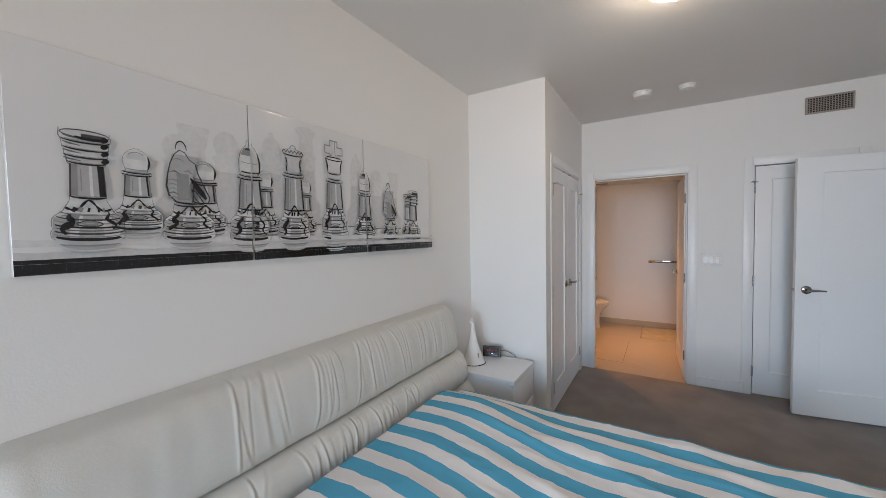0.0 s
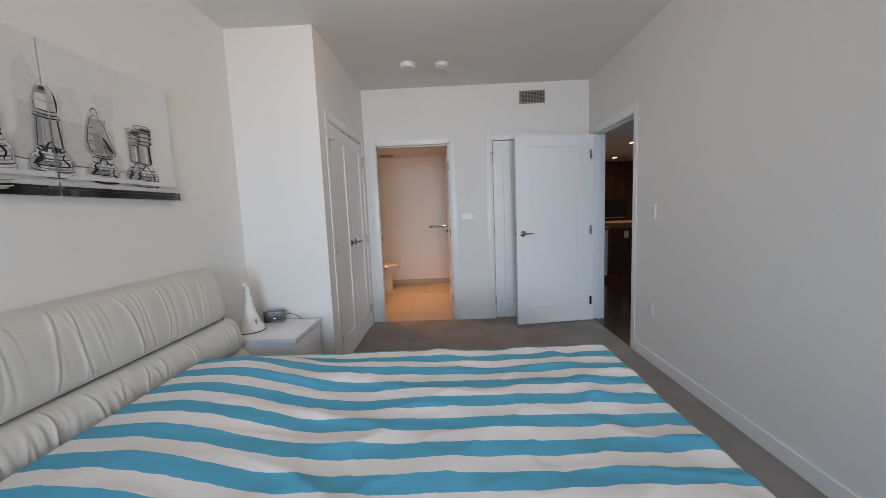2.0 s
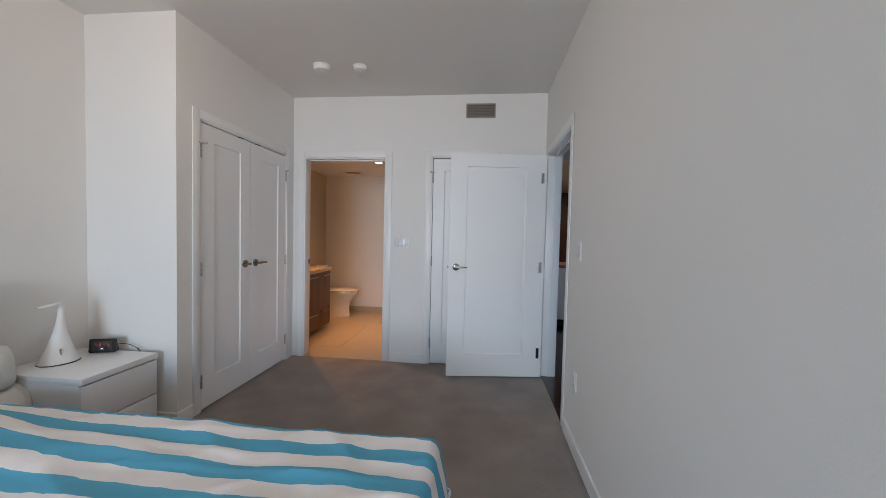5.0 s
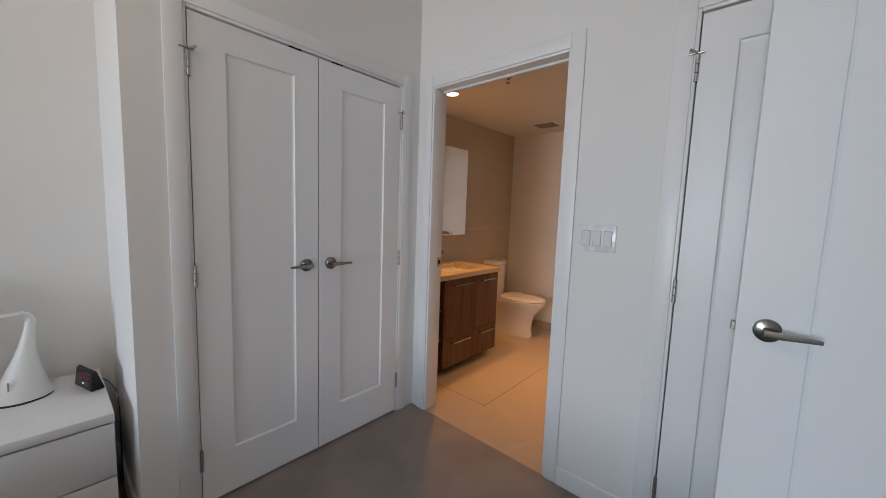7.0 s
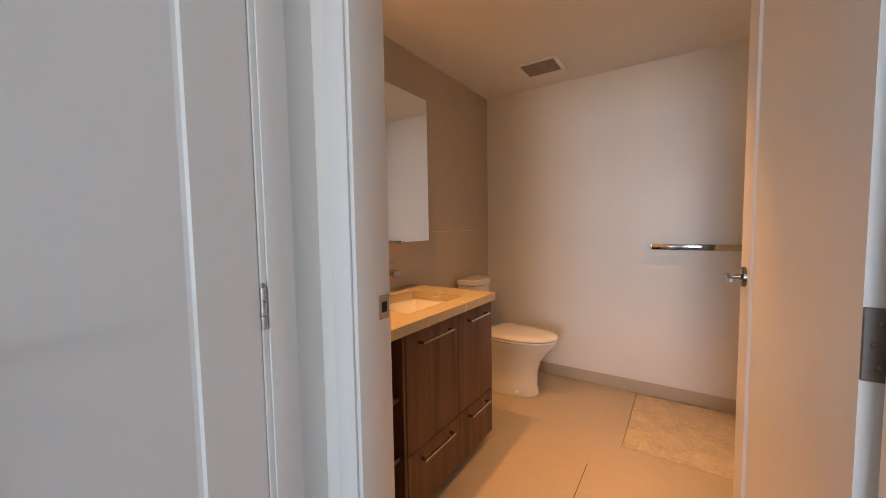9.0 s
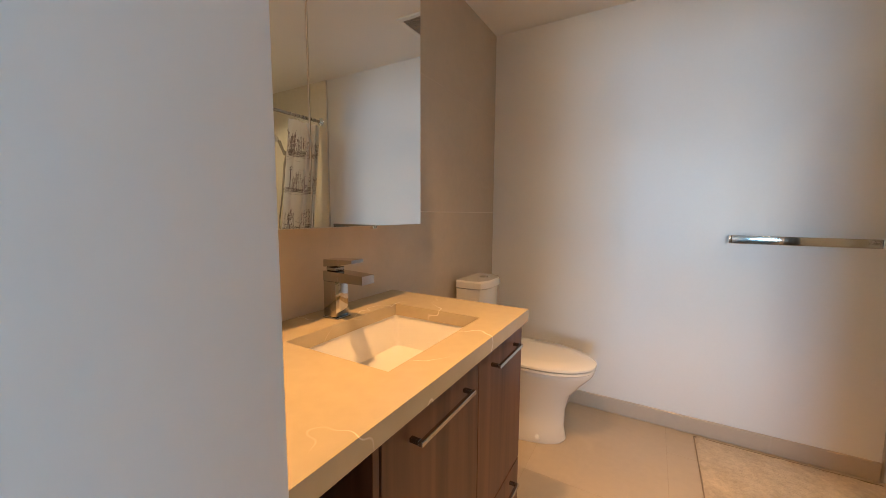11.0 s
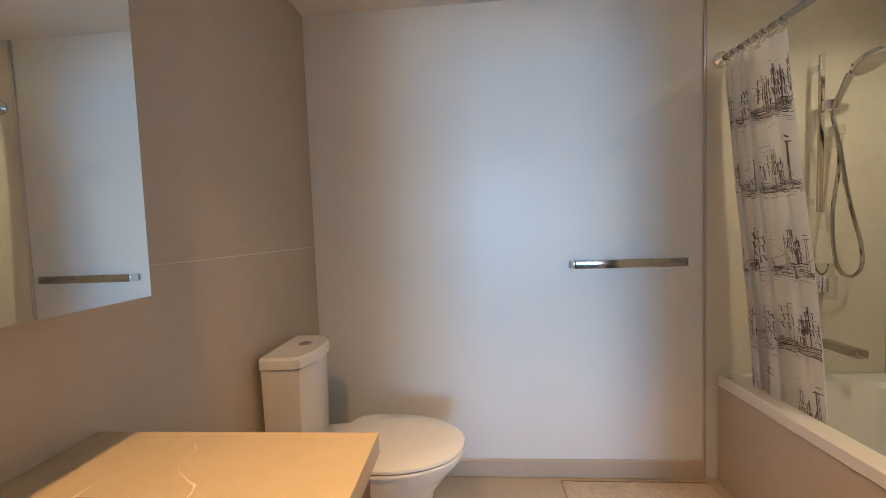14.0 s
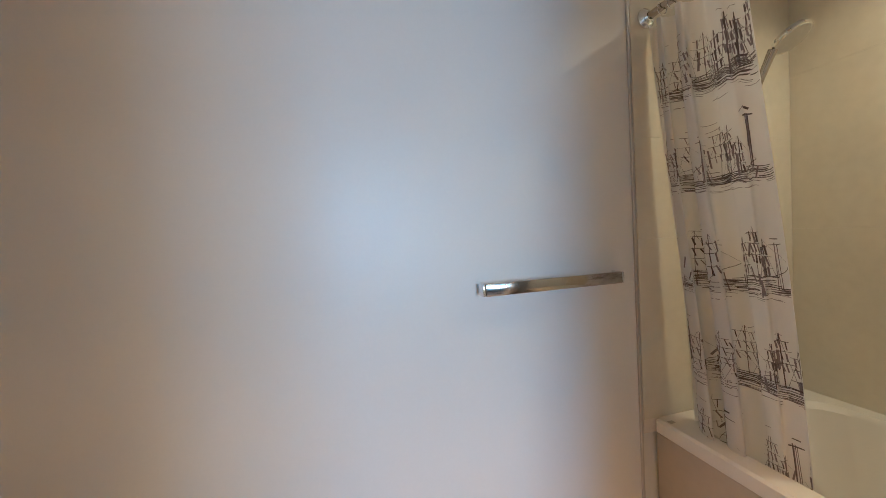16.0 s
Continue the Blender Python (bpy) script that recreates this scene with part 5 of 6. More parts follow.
def egg(x0, x1, hw, z, n=36, pw=0.8):
    """A rounded outline from x0 (flat back) to x1 (round front)."""
    out = []
    c = x0 + (x1 - x0) * 0.42
    for k in range(n):
        a = 2 * math.pi * k / n
        ca, sa = math.cos(a), math.sin(a)
        if ca >= 0:
            out.append((c + (x1 - c) * ca, TY + hw * math.copysign(abs(sa) ** 0.95, sa), z))
        else:
            out.append((c + (c - x0) * math.copysign(abs(ca) ** 0.45, ca), TY + hw * math.copysign(abs(sa) ** 0.8, sa), z))
    return out


bowl = [egg(-0.66, -0.120, 0.120, 0.0), egg(-0.66, -0.112, 0.122, 0.012), egg(-0.66, -0.124, 0.115, 0.08), egg(-0.66, -0.120, 0.115, 0.17), egg(-0.66, -0.098, 0.130, 0.25), egg(-0.66, -0.04, 0.155, 0.32),
        egg(-0.66, 0.000, 0.174, 0.365), egg(-0.66, 0.006, 0.178, 0.385), egg(-0.66, 0.004, 0.176, 0.391)]
part("bowl", loft(bmesh.new(), bowl), PORCELAIN, tl)
part("seat", loft(bmesh.new(), [egg(-0.475, 0.008, 0.179, 0.3945), egg(-0.475, 0.012, 0.182, 0.398), egg(-0.475, 0.012, 0.182, 0.405), egg(-0.475, 0.008, 0.179, 0.409)]), PORCELAIN, tl)
part("lid", loft(bmesh.new(), [egg(-0.475, 0.009, 0.180, 0.413), egg(-0.475, 0.014, 0.183, 0.416), egg(-0.475, 0.013, 0.182, 0.425), egg(-0.47, 0.000, 0.172, 0.433), egg(-0.45, -0.08, 0.11, 0.437)]), PORCELAIN, tl)
# dark filler: the shade between bowl, seat and lid as colour
part("seat_gap_shade", loft(bmesh.new(), [egg(-0.47, -0.002, 0.172, 0.3912), egg(-0.47, -0.002, 0.172, 0.4135)]), GAP, tl)


def tank_ring(g, z):
    x0, x1, a = -0.676, -0.512 + g, 0.137 + g
    return [(x0, TY - a, z), (x1 - 0.062, TY - a, z), (x1 - 0.030, TY - a + 0.012, z), (x1 - 0.012, TY - a + 0.045, z), (x1, TY - 0.05, z), (x1, TY + 0.05, z), (x1 - 0.012, TY + a - 0.045, z), (x1 - 0.030, TY + a - 0.012, z), (x1 - 0.062, TY + a, z), (x0, TY + a, z)]


part("tank", loft(bmesh.new(), [tank_ring(-0.02, 0.386), tank_ring(-0.012, 0.40), tank_ring(-0.004, 0.745)]), PORCELAIN, tl)
part("tank_lid", loft(bmesh.new(), [tank_ring(-0.002, 0.748), tank_ring(0.004, 0.751), tank_ring(0.004, 0.782), tank_ring(-0.004, 0.790)]), PORCELAIN, tl)
part("flush_button", lathe(bmesh.new(), [(0.026, 0), (0.026, 0.003), (0.022, 0.005), (0, 0.005)], 28, (-0.585, TY + 0.02, 0.790)), CHROME, tl)
part("floor_bolt_cap", lathe(bmesh.new(), [(0.012, 0), (0.012, 0.008), (0.006, 0.012), (0, 0.012)], 14, m=Matrix.Translation((-0.23, TY - 0.098, 0.035)) @ Matrix.Rotation(radians(65), 4, "X")), TRIM, tl)

# towel bar
tb = thing("towel_bar", (0.77, 2.188, 1.025), "flat polished chrome towel bar on the white wall", "towel bar")
part("bar", boxes((0.530, 1.014, 2.136, 2.147, 1.008, 1.046), bevel=0.002, seg=2), BAR, tb)
for x0, x1 in ((0.5205, 0.5295), (1.0145, 1.0235)):
    part("end_bracket", boxes((x0, x1, 2.136, 2.1875, 1.008, 1.046), bevel=0.003, seg=2), CHROME, tb)

setting("shower_trim", boxes((1.162, 1.172, 2.202, 2.2125, 0.0, BH - 0.001), bevel=0.002), ALU, "thin metal edge strip of the shower wall", "trim")

# bathtub
TX0, TX1, TYA, TYB, TZ = 1.166, 1.874, 0.662, 2.174, 0.505
tub = thing("bathtub", (1.5, 1.42, 0), "white built-in bathtub with a beige tiled apron", "bathtub")
rings = [rrect(TX0 + 0.012, TX1 - 0.001, TYA + 0.001, TYB - 0.001, TZ - 0.055, 0.008), rrect(TX0 - 0.002, TX1, TYA, TYB, TZ - 0.050, 0.010), rrect(TX0 - 0.004, TX1, TYA, TYB, TZ - 0.008, 0.012), rrect(TX0 + 0.004, TX1 - 0.006, TYA + 0.006, TYB - 0.006, TZ, 0.012),
         rrect(TX0 + 0.070, TX1 - 0.055, TYA + 0.08, TYB - 0.085, TZ - 0.001, 0.10), rrect(TX0 + 0.085, TX1 - 0.070, TYA + 0.10, TYB - 0.10, TZ - 0.020, 0.11), rrect(TX0 + 0.12, TX1 - 0.10, TYA + 0.20, TYB - 0.16, 0.16, 0.12), rrect(TX0 + 0.18, TX1 - 0.16, TYA + 0.30, TYB - 0.24, 0.12, 0.12)]
part("tub_shell", loft(bmesh.new(), rings, False, True), ACRYLIC_TUB, tub)
part("maker_badge", boxes((TX0 + 0.012, TX0 + 0.034, 2.120, 2.136, TZ, TZ + 0.0008)), STEEL, tub)
for y0, y1 in ((0.662, 1.266), (1.268, 2.174)):
    part("apron_tile", boxes((TX0 + 0.004, TX0 + 0.014, y0, y1, 0.004, TZ - 0.056), bevel=0.001), TILE, tub)
part("apron_core", boxes((TX0 + 0.014, TX0 + 0.03, 0.664, 2.172, 0.0, TZ - 0.057)), GROUT, tub)

# shower fittings
sh = thing("shower_set", (1.55, 2.18, 0.9), "chrome hand shower on a slide rail with hose, mixer and spout", "shower")
RX, RY = 1.545, 2.125
part("rail", boxes((RX - 0.010, RX + 0.010, RY - 0.006, RY + 0.006, 1.225, 1.880), bevel=0.002), BAR, sh)
for z in (1.27, 1.83):
    part("rail_bracket", boxes((RX - 0.011, RX + 0.011, RY + 0.0065, 2.177, z - 0.012, z + 0.012), bevel=0.002), CHROME, sh)
part("slider", lathe(bmesh.new(), [(0, -0.022), (0.019, -0.020), (0.020, 0.018), (0, 0.022)], 20, (RX + 0.012, RY - 0.014, 1.665)), CHROME, sh)
HX = Vector((RX + 0.020, RY - 0.035, 1.655))
HT = Vector((RX + 0.038, RY - 0.075, 1.768))
part("hand_shower_handle", tube(bmesh.new(), [HX - (HT - HX) * 0.06, HX, HX.lerp(HT, 0.5), HT], [0.010, 0.012, 0.012, 0.014], 14), BAR, sh)
nrm = Vector((0.10, -0.55, -0.85)).normalized()
q = nrm.to_track_quat("Z", "Y").to_matrix().to_4x4()
hc = HT + Vector((0.036, -0.03, 0.030))
part("shower_head", lathe(bmesh.new(), [(0, -0.022), (0.03, -0.020), (0.056, -0.006), (0.060, 0.004), (0.058, 0.010), (0, 0.010)], 36, m=Matrix.Translation(hc) @ q), CHROME, sh)
part("spray_face", lathe(bmesh.new(), [(0.052, 0.0102), (0.050, 0.0125), (0, 0.0125)], 36, m=Matrix.Translation(hc) @ q), ALU, sh)
part("hose_outlet", boxes((1.600, 1.640, 2.120, 2.176, 1.545, 1.590), bevel=0.004, seg=2), CHROME, sh)
part("outlet_nut", lathe(bmesh.new(), [(0.010, -0.05), (0.012, -0.048), (0.012, 0), (0, 0)], 16, (1.622, 2.130, 1.545)), CHROME, sh)
hose = [(1.622, 2.130, 1.50), (1.615, 2.122, 1.40), (1.585, 2.11, 1.25), (1.578, 2.10, 1.10), (1.600, 2.10, 0.985), (1.650, 2.10, 0.950), (1.695, 2.105, 0.990), (1.692, 2.105, 1.08), (1.655, 2.10, 1.20), (1.620, 2.095, 1.33), (1.590, 2.09, 1.48), (1.560, 2.088, 1.60), (HX.x - 0.01, HX.y + 0.004, HX.z - 0.015)]
hp2 = []
for i in range(len(hose) - 1):
    p0, p1, p2, p3 = (Vector(hose[max(0, min(len(hose) - 1, i + k))]) for k in (-1, 0, 1, 2))
    for k in range(6):
        t = k / 6
        hp2.append(0.5 * ((2 * p1) + (p2 - p0) * t + (2 * p0 - 5 * p1 + 4 * p2 - p3) * t * t + (3 * p1 - p0 - 3 * p2 + p3) * t ** 3))
part("hose", tube(bmesh.new(), hp2, 0.0070, 10), BAR, sh, "ribbed metal shower hose")
part("mixer_plate", boxes((1.565, 1.650, 2.166, 2.176, 0.87, 1.00), bevel=0.004, seg=2), CHROME, sh)
part("mixer_lever", boxes((1.600, 1.618, 2.118, 2.1655, 0.845, 0.945), bevel=0.003, seg=2), CHROME, sh)
part("bath_spout", boxes((1.590, 1.635, 2.010, 2.176, 0.628, 0.663), bevel=0.004, seg=2), BAR, sh)

# curtain rod and curtain
ROX, ROZ = 1.182, 1.906
rod = thing("curtain_rod", (ROX, 1.42, ROZ), "chrome shower curtain rod across the bath alcove", "curtain rod")
part("pole", tube(bmesh.new(), [(ROX, 0.662, ROZ), (ROX, 2.176, ROZ)], 0.0125, 16), BAR, rod)
part("flange", lathe(bmesh.new(), [(0, 0), (0.034, 0), (0.034, 0.006), (0.022, 0.016), (0.0135, 0.022)], 28, m=Matrix.Translation((ROX, 2.1765, ROZ)) @ Matrix.Rotation(radians(90), 4, "X")), CHROME, rod)
part("flange", lathe(bmesh.new(), [(0, 0), (0.034, 0), (0.034, 0.006), (0.022, 0.016), (0.0135, 0.022)], 28, m=Matrix.Translation((ROX, 0.6615, ROZ)) @ Matrix.Rotation(radians(-90), 4, "X")), CHROME, rod)


def cloth(u, v):
    """A point of the bunched curtain: u along the rod, v down."""
    s = v * v * (3 - 2 * v)
    yt = 2.166 - 0.300 * u
    yb = 2.102 - 0.342 * u
    y = yt + (yb - yt) * v ** 0.9
    g = min(1.0, max(0.0, (u - 0.50) / 0.22))
    loose = 1 - 0.72 * g * g * (3 - 2 * g)
    ph = 2 * math.pi * (3.9 * u - 0.9 * max(0.0, u - 0.58)) + 0.7 * math.sin(3 * v + 4 * u)
    amp = (0.023 + 0.017 * v) * loose
    x = ROX + 0.004 + 0.075 * s + amp * math.sin(ph) * (1 - 0.3 * math.cos(9 * u))
    y += 0.026 * math.sin(2 * ph + 0.7) * (0.4 + 0.6 * v) * loose * min(1.0, 8 * u) + 0.010 * math.sin(ph + 1.0) * loose * min(1.0, 8 * u)
    z = ROZ - 0.028 - 0.010 * abs(math.sin(math.pi * 8 * u)) * (1 - v) - 1.46 * v
    return Vector((x, y, z))


cur = thing("shower_curtain", (ROX, 2.0, ROZ), "white shower curtain printed with purple-black sailing ships, bunched at the wall", "shower curtain")
ob = part("curtain_cloth", sheet(bmesh.new(), cloth, 190, 80), CURTAIN, cur)
for k in range(8):
    u = 0.03 + 0.94 * k / 7
    c = cloth(u, 0.0)
    bm = bmesh.new()
    tube(bm, [(ROX + 0.019 * math.cos(a), c.y, ROZ - 0.005 + 0.021 * math.sin(a)) for a in [2 * math.pi * i / 18 for i in range(19)]], 0.0022, 6, False)
    part("curtain_ring", bm, CHROME, cur)


def ink_ship(u0, v0, s, seed, kind):
    """Strokes of one printed ship in cloth coordinates; the cloth is about 0.9 m wide and 1.46 m tall."""
    rnd = random.Random(seed)
    out = []
    W = 0.62

    def stroke(a, b, w, pale=False):
        out.append((a, b, w, pale))
    if kind == "ship":
        for k in range(7):
            t = k / 6
            stroke((-0.55 + 0.07 * t, 0.02 + 0.16 * t), (0.62 - 0.12 * t, 0.0 + 0.17 * t), 0.016, k % 3 == 2)
        for x, h in ((-0.28, -0.72), (0.06, -0.92), (0.36, -0.66)):
            stroke((x, 0.05), (x + 0.02, h), 0.014)
            for j in range(3):
                zz = h + 0.12 + 0.2 * j
                stroke((x - 0.15 - 0.02 * j, zz + 0.02), (x + 0.15 + 0.02 * j, zz - 0.01), 0.009)
                for q in range(3):
                    dx = -0.10 + 0.09 * q
                    stroke((x + dx, zz), (x + dx + 0.03, zz + 0.15), 0.026, rnd.random() < 0.7)
            stroke((x, h), (x - 0.25, 0.02), 0.005)
            stroke((x, h), (x + 0.22, 0.02), 0.005)
        stroke((0.55, 0.0), (0.92, -0.18), 0.010)
        stroke((0.92, -0.18), (0.37, -0.66), 0.004)
    elif kind == "boat":
        for k in range(5):
            stroke((-0.62 + 0.05 * k, -0.02 + 0.05 * k), (0.60 - 0.08 * k, -0.05 + 0.06 * k), 0.018, k == 2)
        for x in (-0.2, 0.15, 0.32):
            stroke((x, 0), (x + 0.03, -0.22), 0.030)
        stroke((-0.4, -0.15), (-0.1, 0.10), 0.008)
    else:
        for k in range(4):
            stroke((-0.05 + 0.02 * k, 0.1), (-0.03 + 0.015 * k, -0.85), 0.014, k in (1, 2))
        stroke((-0.12, -0.82), (0.12, -0.82), 0.02)
        stroke((-0.06, -0.95), (0.07, -0.95), 0.03)
        for k in range(6):
            stroke((-0.3 + 0.03 * k, 0.08 + 0.02 * k), (0.32 - 0.02 * k, 0.07 + 0.02 * k), 0.015, k % 2 == 1)
    for k in range(7):
        x = rnd.uniform(-0.8, 0.5)
        z = 0.2 + 0.14 * rnd.random()
        stroke((x, z), (x + rnd.uniform(0.15, 0.5), z + rnd.uniform(-0.02, 0.02)), 0.008, rnd.random() < 0.6)
    res = []
    for (ax, az), (bx, bz), w, pale in out:
        ax, bx, az, bz = (q + rnd.uniform(-0.022, 0.022) for q in (ax, bx, az, bz))
        w *= rnd.uniform(0.6, 1.35)
        res.append(((u0 + ax * s / W, v0 + az * s / 1.46), (u0 + bx * s / W, v0 + bz * s / 1.46), w * s, pale))
    return res


ink = bmesh.new()
strokes = []
rnd = random.Random(11)
for row, v in enumerate((0.185, 0.385, 0.600, 0.800, 0.985)):
    kinds = (("ship", "boat", "ship"), ("ship", "ship", "tower"), ("tower", "boat", "ship"), ("ship", "boat", "ship"), ("boat", "ship", "tower"))[row]
    u, k = 0.05 + 0.05 * rnd.random(), 0
    while u < 1.0:
        kd = kinds[k % 3]
        sc = {"ship": 0.158, "boat": 0.110, "tower": 0.135}[kd] * rnd.uniform(0.85, 1.15)
        strokes += ink_ship(u, v - 0.018 + rnd.uniform(-0.012, 0.012), sc, row * 17 + k, kd)
        u += {"ship": 0.165, "boat": 0.135, "tower": 0.12}[kd] * rnd.uniform(0.8, 1.2)
        k += 1
    for k in range(46):
        u, z, ln = rnd.uniform(-0.05, 1.0), v + rnd.gauss(0.0, 0.008), rnd.uniform(0.04, 0.16)
        strokes.append(((u, z), (u + ln, z + rnd.uniform(-0.004, 0.004)), rnd.uniform(0.0012, 0.0030), rnd.random() < 0.6))
    for k in range(16):
        u, z = rnd.uniform(0.0, 1.0), v - rnd.uniform(0.015, 0.09)
        strokes.append(((u, z), (u + rnd.uniform(-0.02, 0.02), z + rnd.uniform(0.015, 0.04)), rnd.uniform(0.003, 0.008), rnd.random() < 0.85))
    for k in range(5):
        u, z = rnd.uniform(0.0, 1.0), v - rnd.uniform(0.10, 0.13)
        strokes.append(((u, z), (u + rnd.uniform(0.02, 0.06), z + rnd.uniform(-0.006, 0.006)), 0.0014, True))
for (ua, va), (ub, vb), w, pale in strokes:
    n = 5
    pa = []
    for i in range(n + 1):
        t = i / n
        uu, vv = ua + (ub - ua) * t, va + (vb - va) * t
        if not (0.004 < uu < 0.996 and 0.01 < vv < 0.985):
            pa.append(None)
            continue
        c = cloth(uu, vv)
        du = (cloth(min(1, uu + 0.003), vv) - cloth(max(0, uu - 0.003), vv)).normalized()
        dn = (cloth(uu, min(1, vv + 0.003)) - cloth(uu, max(0, vv - 0.003))).normalized()
        nr = du.cross(dn).normalized()
        if nr.x > 0:
            nr = -nr
        d = (cloth(min(1, uu + 0.002 * (ub - ua) / max(1e-6, abs(ub - ua) + abs(vb - va))), vv + 0.002 * (vb - va) / max(1e-6, abs(ub - ua) + abs(vb - va))) - c)
        d = d.normalized() if d.length > 1e-7 else dn
        sd2 = d.cross(nr).normalized() * w * 0.46
        pa.append((c + nr * 0.0016 + sd2, c + nr * 0.0016 - sd2))
    for a, b in zip(pa, pa[1:]):
        if a and b:
            f = ink.faces.new([ink.verts.new(a[0]), ink.verts.new(b[0]), ink.verts.new(b[1]), ink.verts.new(a[1])])
            f.material_index = 1 if pale else 0
part("ship_print", ink, [INK, INK_PALE], cur, "purple-black engraved ships", smooth=False)

# bathroom ceiling
for x, y, lab in ((-0.290, 0.557, "above the vanity"), (0.508, 1.117, "in the middle of the bathroom"), (1.60, 1.54, "above the bath")):
    dl = thing("downlight", (x, y, BH), "small round recessed downlight, lit warm, " + lab, "lamp", "bathroom downlights")
    part("trim_ring", lathe(bmesh.new(), [(0.056, -0.0005), (0.062, -0.0005), (0.062, -0.004), (0.050, -0.006), (0.046, -0.002)], 32, (x, y, BH)), TRIM, dl)
    part("lens", lathe(bmesh.new(), [(0.0455, -0.0015), (0, -0.0015)], 32, (x, y, BH)), DOWNLIGHT, dl, "glowing warm lens")
fan = thing("extractor_vent", (-0.12, 1.84, BH), "square white extractor vent with a grey grille in the ceiling", "vent")
part("backing", boxes((-0.232, -0.012, 1.742, 1.942, BH - 0.004, BH - 0.001)), GAP, fan)
for d in ((-0.265, 0.020, 1.712, 1.7415, BH - 0.012, BH - 0.001), (-0.265, 0.020, 1.9425, 1.972, BH - 0.012, BH - 0.001), (-0.265, -0.2325, 1.742, 1.942, BH - 0.012, BH - 0.001), (-0.0115, 0.020, 1.742, 1.942, BH - 0.012, BH - 0.001)):
    part("frame", boxes(d, bevel=0.002), TRIM, fan)
for k in range(11):
    y = 1.752 + k * 0.018
    part("slat", boxes((-0.2315, -0.0125, y - 0.005, y + 0.005, BH - 0.009, BH - 0.0045)), VENT, fan, smooth=False)

sp = thing("sprinkler", (0.25, 0.514, BH), "small dark metal fire sprinkler in the bathroom ceiling", "sprinkler")
part("escutcheon", lathe(bmesh.new(), [(0, -0.001), (0.026, -0.001), (0.026, -0.003), (0.012, -0.007), (0, -0.007)], 24, (0.25, 0.514, BH)), DULL, sp)
part("body", lathe(bmesh.new(), [(0.008, -0.0072), (0.008, -0.018), (0.004, -0.022), (0, -0.022)], 14, (0.25, 0.514, BH)), DULL, sp)
for d in (-0.009, 0.009):
    part("frame_arm", tube(bmesh.new(), [(0.25 + d * 0.7, 0.514, BH - 0.017), (0.25 + d, 0.514, BH - 0.028), (0.25 + d * 0.3, 0.514, BH - 0.040)], 0.002, 6), DULL, sp)
part("deflector", lathe(bmesh.new(), [(0, -0.0402), (0.013, -0.041), (0.013, -0.0425), (0, -0.0425)], 16, (0.25, 0.514, BH)), DULL, sp)

# rug in front of the bath
rg = thing("bath_rug", (0.77, 1.6, 0), "beige tufted bath rug with a dark bound edge", "rug")
bm = sheet(bmesh.new(), lambda u, v: Vector((0.452 + 0.66 * u + 0.006 * noise.noise(Vector((u * 3, v * 3, 2))), 1.45 + 0.70 * v, 0.008 + 0.004 * noise.noise(Vector((u * 16, v * 26, 0))) + 0.002 * noise.noise(Vector((u * 60, v * 90, 0))) - 0.006 * (max(0, abs(u - 0.5) - 0.485) / 0.015 + max(0, abs(v - 0.5) - 0.49) / 0.01) ** 2)), 60, 90)
bmesh.ops.recalc_face_normals(bm, faces=bm.faces[:])
part("rug_surface", bm, RUG, rg)
part("bound_edge", boxes((0.448, 0.4515, 1.45, 2.15, 0.0, 0.007), (0.452, 1.11, 2.1505, 2.154, 0.0, 0.006), bevel=0.001), RUG_EDGE, rg)

shift[0] = Vector((0, 0, 0))

# ---- kitchen seen through the doorway ----
kc = thing("base_cabinet", (3.1, 2.2, 0), "white kitchen base cabinet on a dark plinth", "cabinet")
part("body", boxes((2.70, 3.56, 1.86, 2.55, 0.10, 0.862), bevel=0.002), LACQUER, kc)
part("plinth", boxes((2.72, 3.52, 1.92, 2.54, 0.0, 0.099)), GAP, kc)
k2 = thing("kitchen_worktop", (3.1, 2.2, 0.862), "reddish brown worktop on the white base cabinet", "worktop")
part("slab", boxes((2.67, 3.58, 1.83, 2.56, 0.863, 0.905), bevel=0.002), COUNTER_BROWN, k2)
isl = thing("kitchen_island", (4.6, 3.0, 0), "dark wood kitchen island with an end panel", "island")
part("end_panel", boxes((3.94, 5.30, 2.60, 2.62, 0.0, 0.845), bevel=0.002), DARKWOOD, isl)
part("body", boxes((3.97, 5.28, 2.62, 3.45, 0.0, 0.845), bevel=0.002), DARKWOOD, isl)
k3 = thing("island_worktop", (4.6, 3.0, 0.845), "reddish brown worktop of the island", "worktop")
part("slab", boxes((3.90, 5.34, 2.56, 3.50, 0.846, 0.945), bevel=0.003), COUNTER_BROWN, k3)
wall_plate("wall_socket", 0, 0, 0.085, 0.13, pose(4.225, 2.60, 0.72), "white socket plate on the dark island panel", "socket", 0, 2)
for k in range(6):
    x = 2.80 + k * 0.70
    tc = thing("tall_cabinet", (x + 0.34, 5.7, 0), "dark wood floor-to-ceiling kitchen cabinet", "cabinet", "tall kitchen cabinets")
    part("body", boxes((x, x + 0.697, 5.46, 6.05, 0.08, 2.395)), DARKWOOD, tc, smooth=False)
    part("door", boxes((x + 0.002, x + 0.695, 5.44, 5.458, 1.42, 2.393), bevel=0.0015), DARKWOOD, tc)
    if k != 3:
        part("door", boxes((x + 0.002, x + 0.695, 5.44, 5.458, 0.10, 1.416), bevel=0.0015), DARKWOOD, tc)
    part("plinth", boxes((x, x + 0.697, 5.50, 6.0, 0.0, 0.079)), GAP, tc)
ov = thing("built_in_oven", (5.2, 5.45, 0.9), "black glass built-in oven with a bright trim strip", "oven")
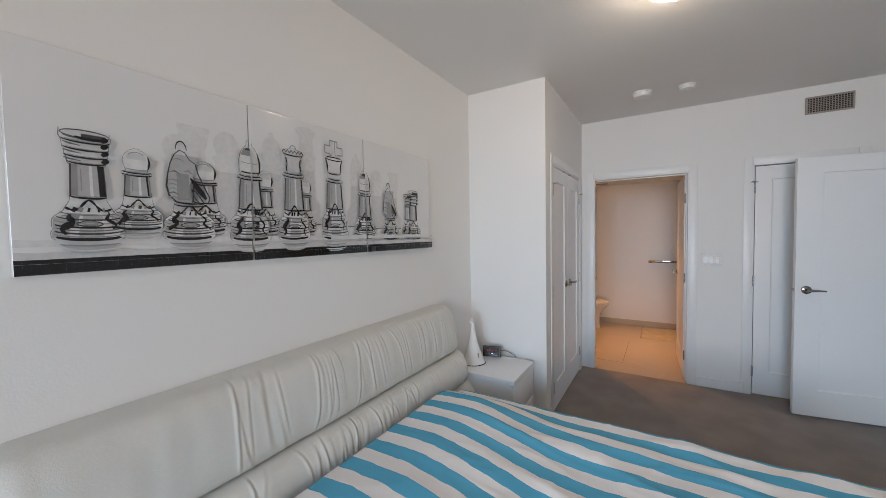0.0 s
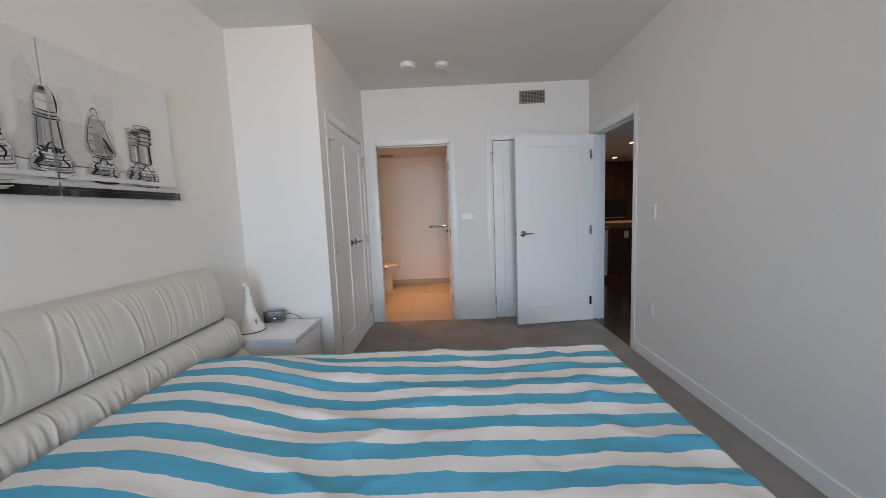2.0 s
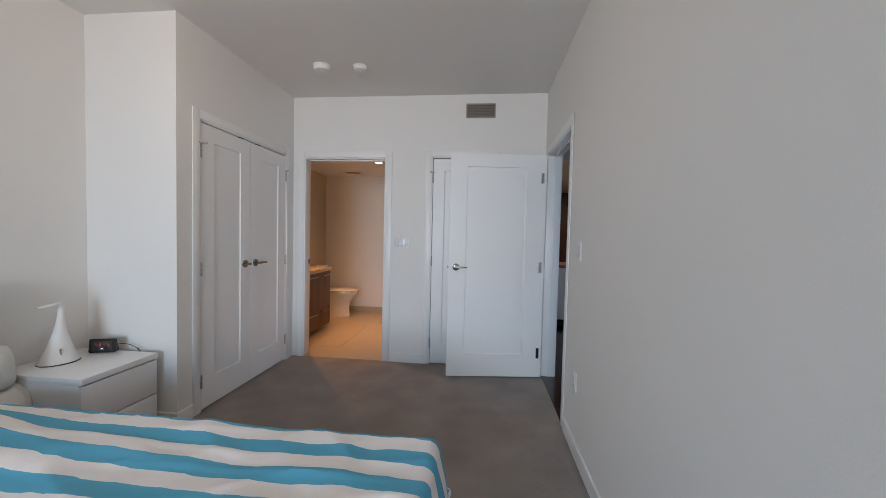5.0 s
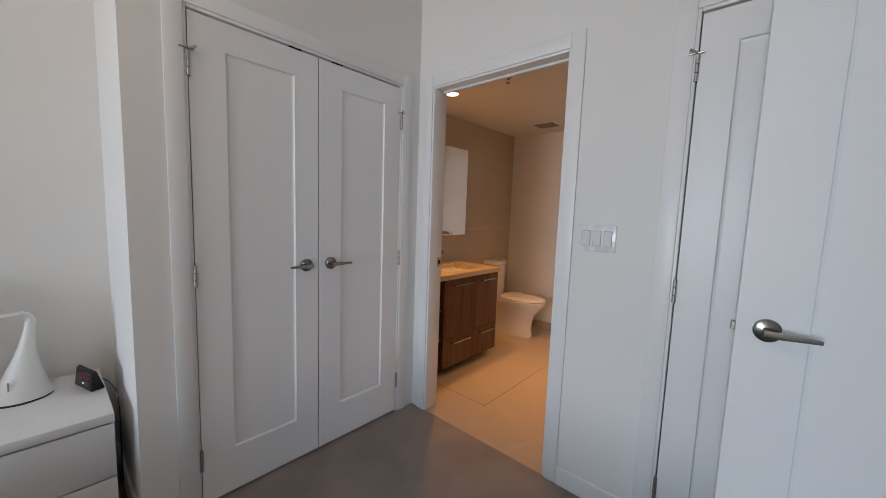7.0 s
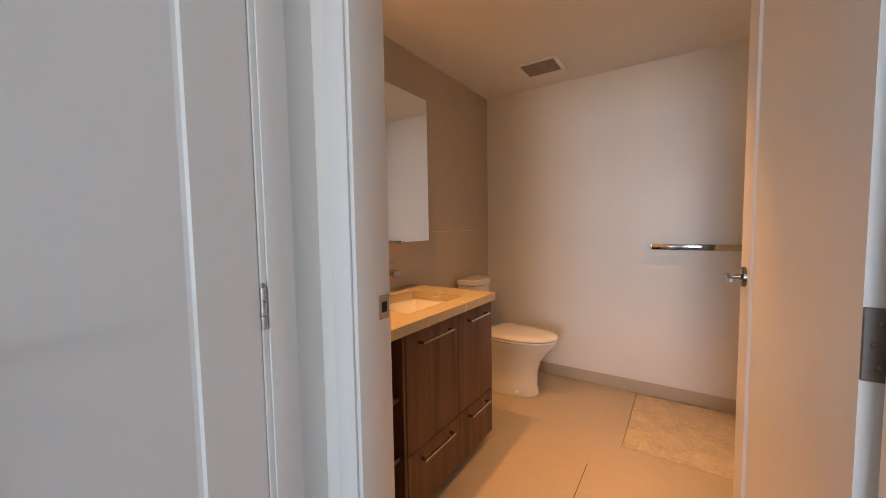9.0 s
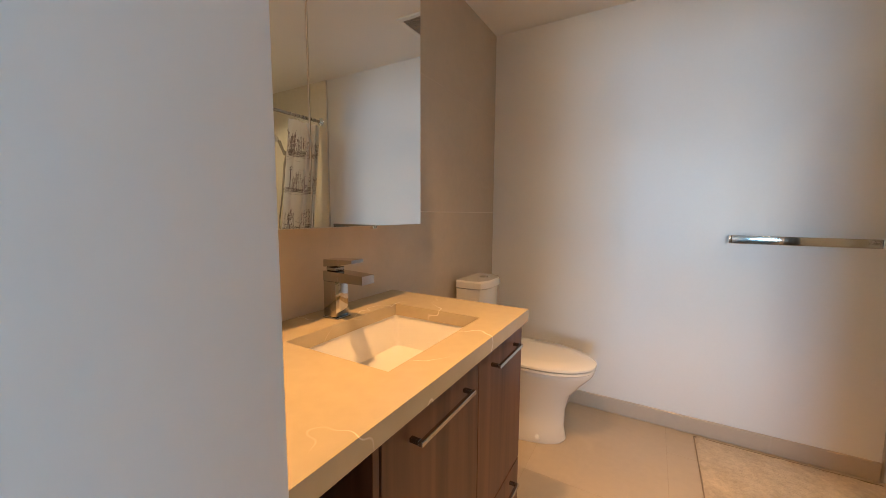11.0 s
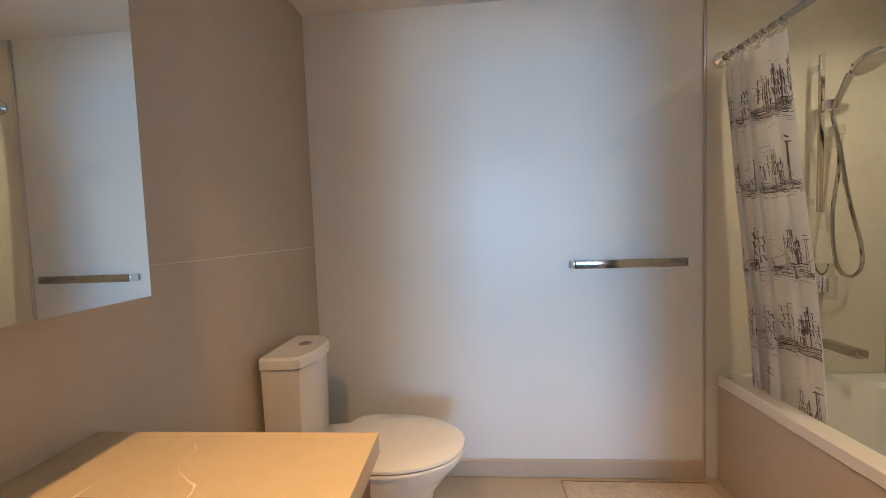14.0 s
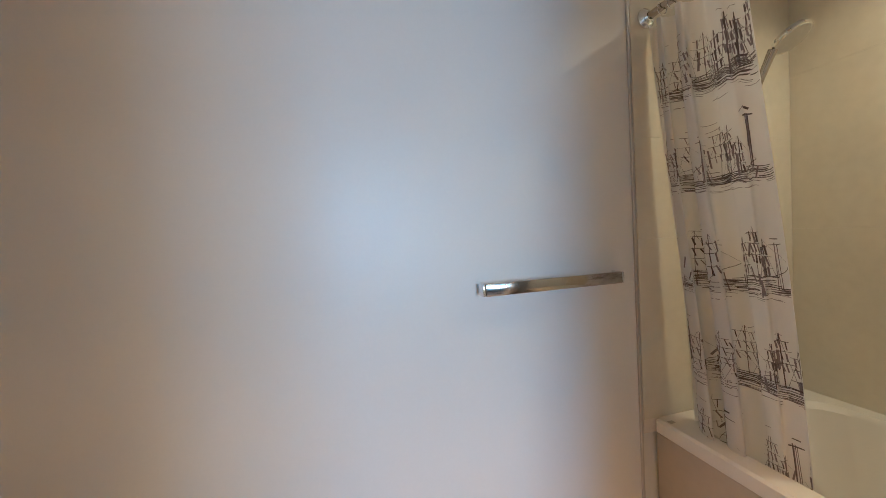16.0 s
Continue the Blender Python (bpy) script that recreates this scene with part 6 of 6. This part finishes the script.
part("front", boxes((4.91, 5.585, 5.436, 5.4595, 0.86, 1.414), bevel=0.002), BLACK, ov)
part("handle", boxes((4.94, 5.55, 5.41, 5.4355, 0.93, 0.95), bevel=0.003), ALU, ov)
for x, y in ((4.34, 2.65), (4.95, 4.7), (5.6, 2.65)):
    dl = thing("downlight", (x, y, 2.40), "small round recessed downlight in the kitchen ceiling, lit", "lamp", "kitchen downlights")
    part("trim_ring", lathe(bmesh.new(), [(0.056, -0.0005), (0.066, -0.0005), (0.066, -0.004), (0.050, -0.006)], 24, (x, y, 2.40)), TRIM, dl)
    part("lens", lathe(bmesh.new(), [(0.05, -0.002), (0, -0.002)], 24, (x, y, 2.40)), DOWNLIGHT, dl)

# ---- pieces of floors and walls ----
def piece_mesh(name, w, d, h, mat, bevel):
    return mesh_of(name, boxes((-w / 2, w / 2, -d / 2, d / 2, -h, 0), bevel=bevel), mat)


wl = bpy.data.objects["wall_bath_left"]
for c, (z0, z1) in enumerate(((-0.052, 0.5465), (0.548, 1.1465), (1.148, 1.7480), (1.7472, 2.344))):
    z0, z1 = max(z0, 0.0), min(z1, BH)
    joints = (0.107, 0.620, 2.212) if c % 2 == 1 else (0.107, 1.220, 2.212)
    for a, b in zip(joints, joints[1:]):
        part("tile", boxes((-0.660, -0.648, a + 0.0012, b - 0.0012, z0 + 0.0008, z1 - 0.0008), bevel=0.0005), TILE, wl, smooth=False)
wf = bpy.data.objects["wall_bath_far"]
part("shower_backing", boxes((1.1725, 1.927, 2.2018, 2.2115, 0.45, BH)), GROUT, wf)
for z0, z1 in ((0.50, 1.1465), (1.148, 1.50), (1.5015, BH)):
    part("tile", boxes((1.1726, 1.9255, 2.201, 2.211, z0, z1), bevel=0.0005), SHOWER, wf, smooth=False)
wr = bpy.data.objects["wall_bath_right"]
for z0, z1 in ((0.50, 1.1465), (1.148, 1.7465), (1.748, BH)):
    for a, b in ((0.685, 1.42), (1.4215, 2.2008)):
        part("tile", boxes((1.9262, 1.937, a, b, z0, z1), bevel=0.0005), SHOWER, wr, smooth=False)
for a, b, ys in ((-0.648, -0.178, (0.005, 0.905, 2.103, 2.212)), (-0.178, 0.378, (0.005, 0.329, 1.503, 2.212)), (0.378, 1.018, (0.005, 0.765, 1.963, 2.212)), (1.018, 1.616, (0.12, 0.305, 1.503, 2.212)), (1.616, 1.937, (0.12, 2.212))):
    for c, d in zip(ys, ys[1:]):
        part("tile", boxes((a + 0.0010, b - 0.0010, c + 0.0010, d - 0.0010, -0.012, 0.0), bevel=0.0005), FLOOR_TILE, bath_floor, smooth=False)
JOINT = material("dark_joint", (0.10, 0.07, 0.05), 0.9, scale=90, vary=0.1)
for d in ((0.3765, 0.3795, 0.331, 1.235, -0.004, 0.0006), (-0.16, 0.3795, 0.3275, 0.3305, -0.004, 0.0006)):
    part("floor_joint", boxes(d), JOINT, bath_floor, "dark open joint between floor tiles", smooth=False)
rnd = random.Random(21)
for k in range(34):
    x = 2.536 + k * 0.131
    cuts = [-2.5]
    while cuts[-1] < 6.0:
        cuts.append(min(6.04, cuts[-1] + rnd.uniform(1.6, 2.6)))
    for a, b in zip(cuts, cuts[1:]):
        if k * 0.131 < 2.6 and b - a > 0.05:
            me = mesh_of("plank", boxes((x, x + 0.129, a, b - 0.002, -0.012, 0.0), bevel=0.0008), PLANK)
            pk = new("plank", me)
            pk.parent = kitchen_floor
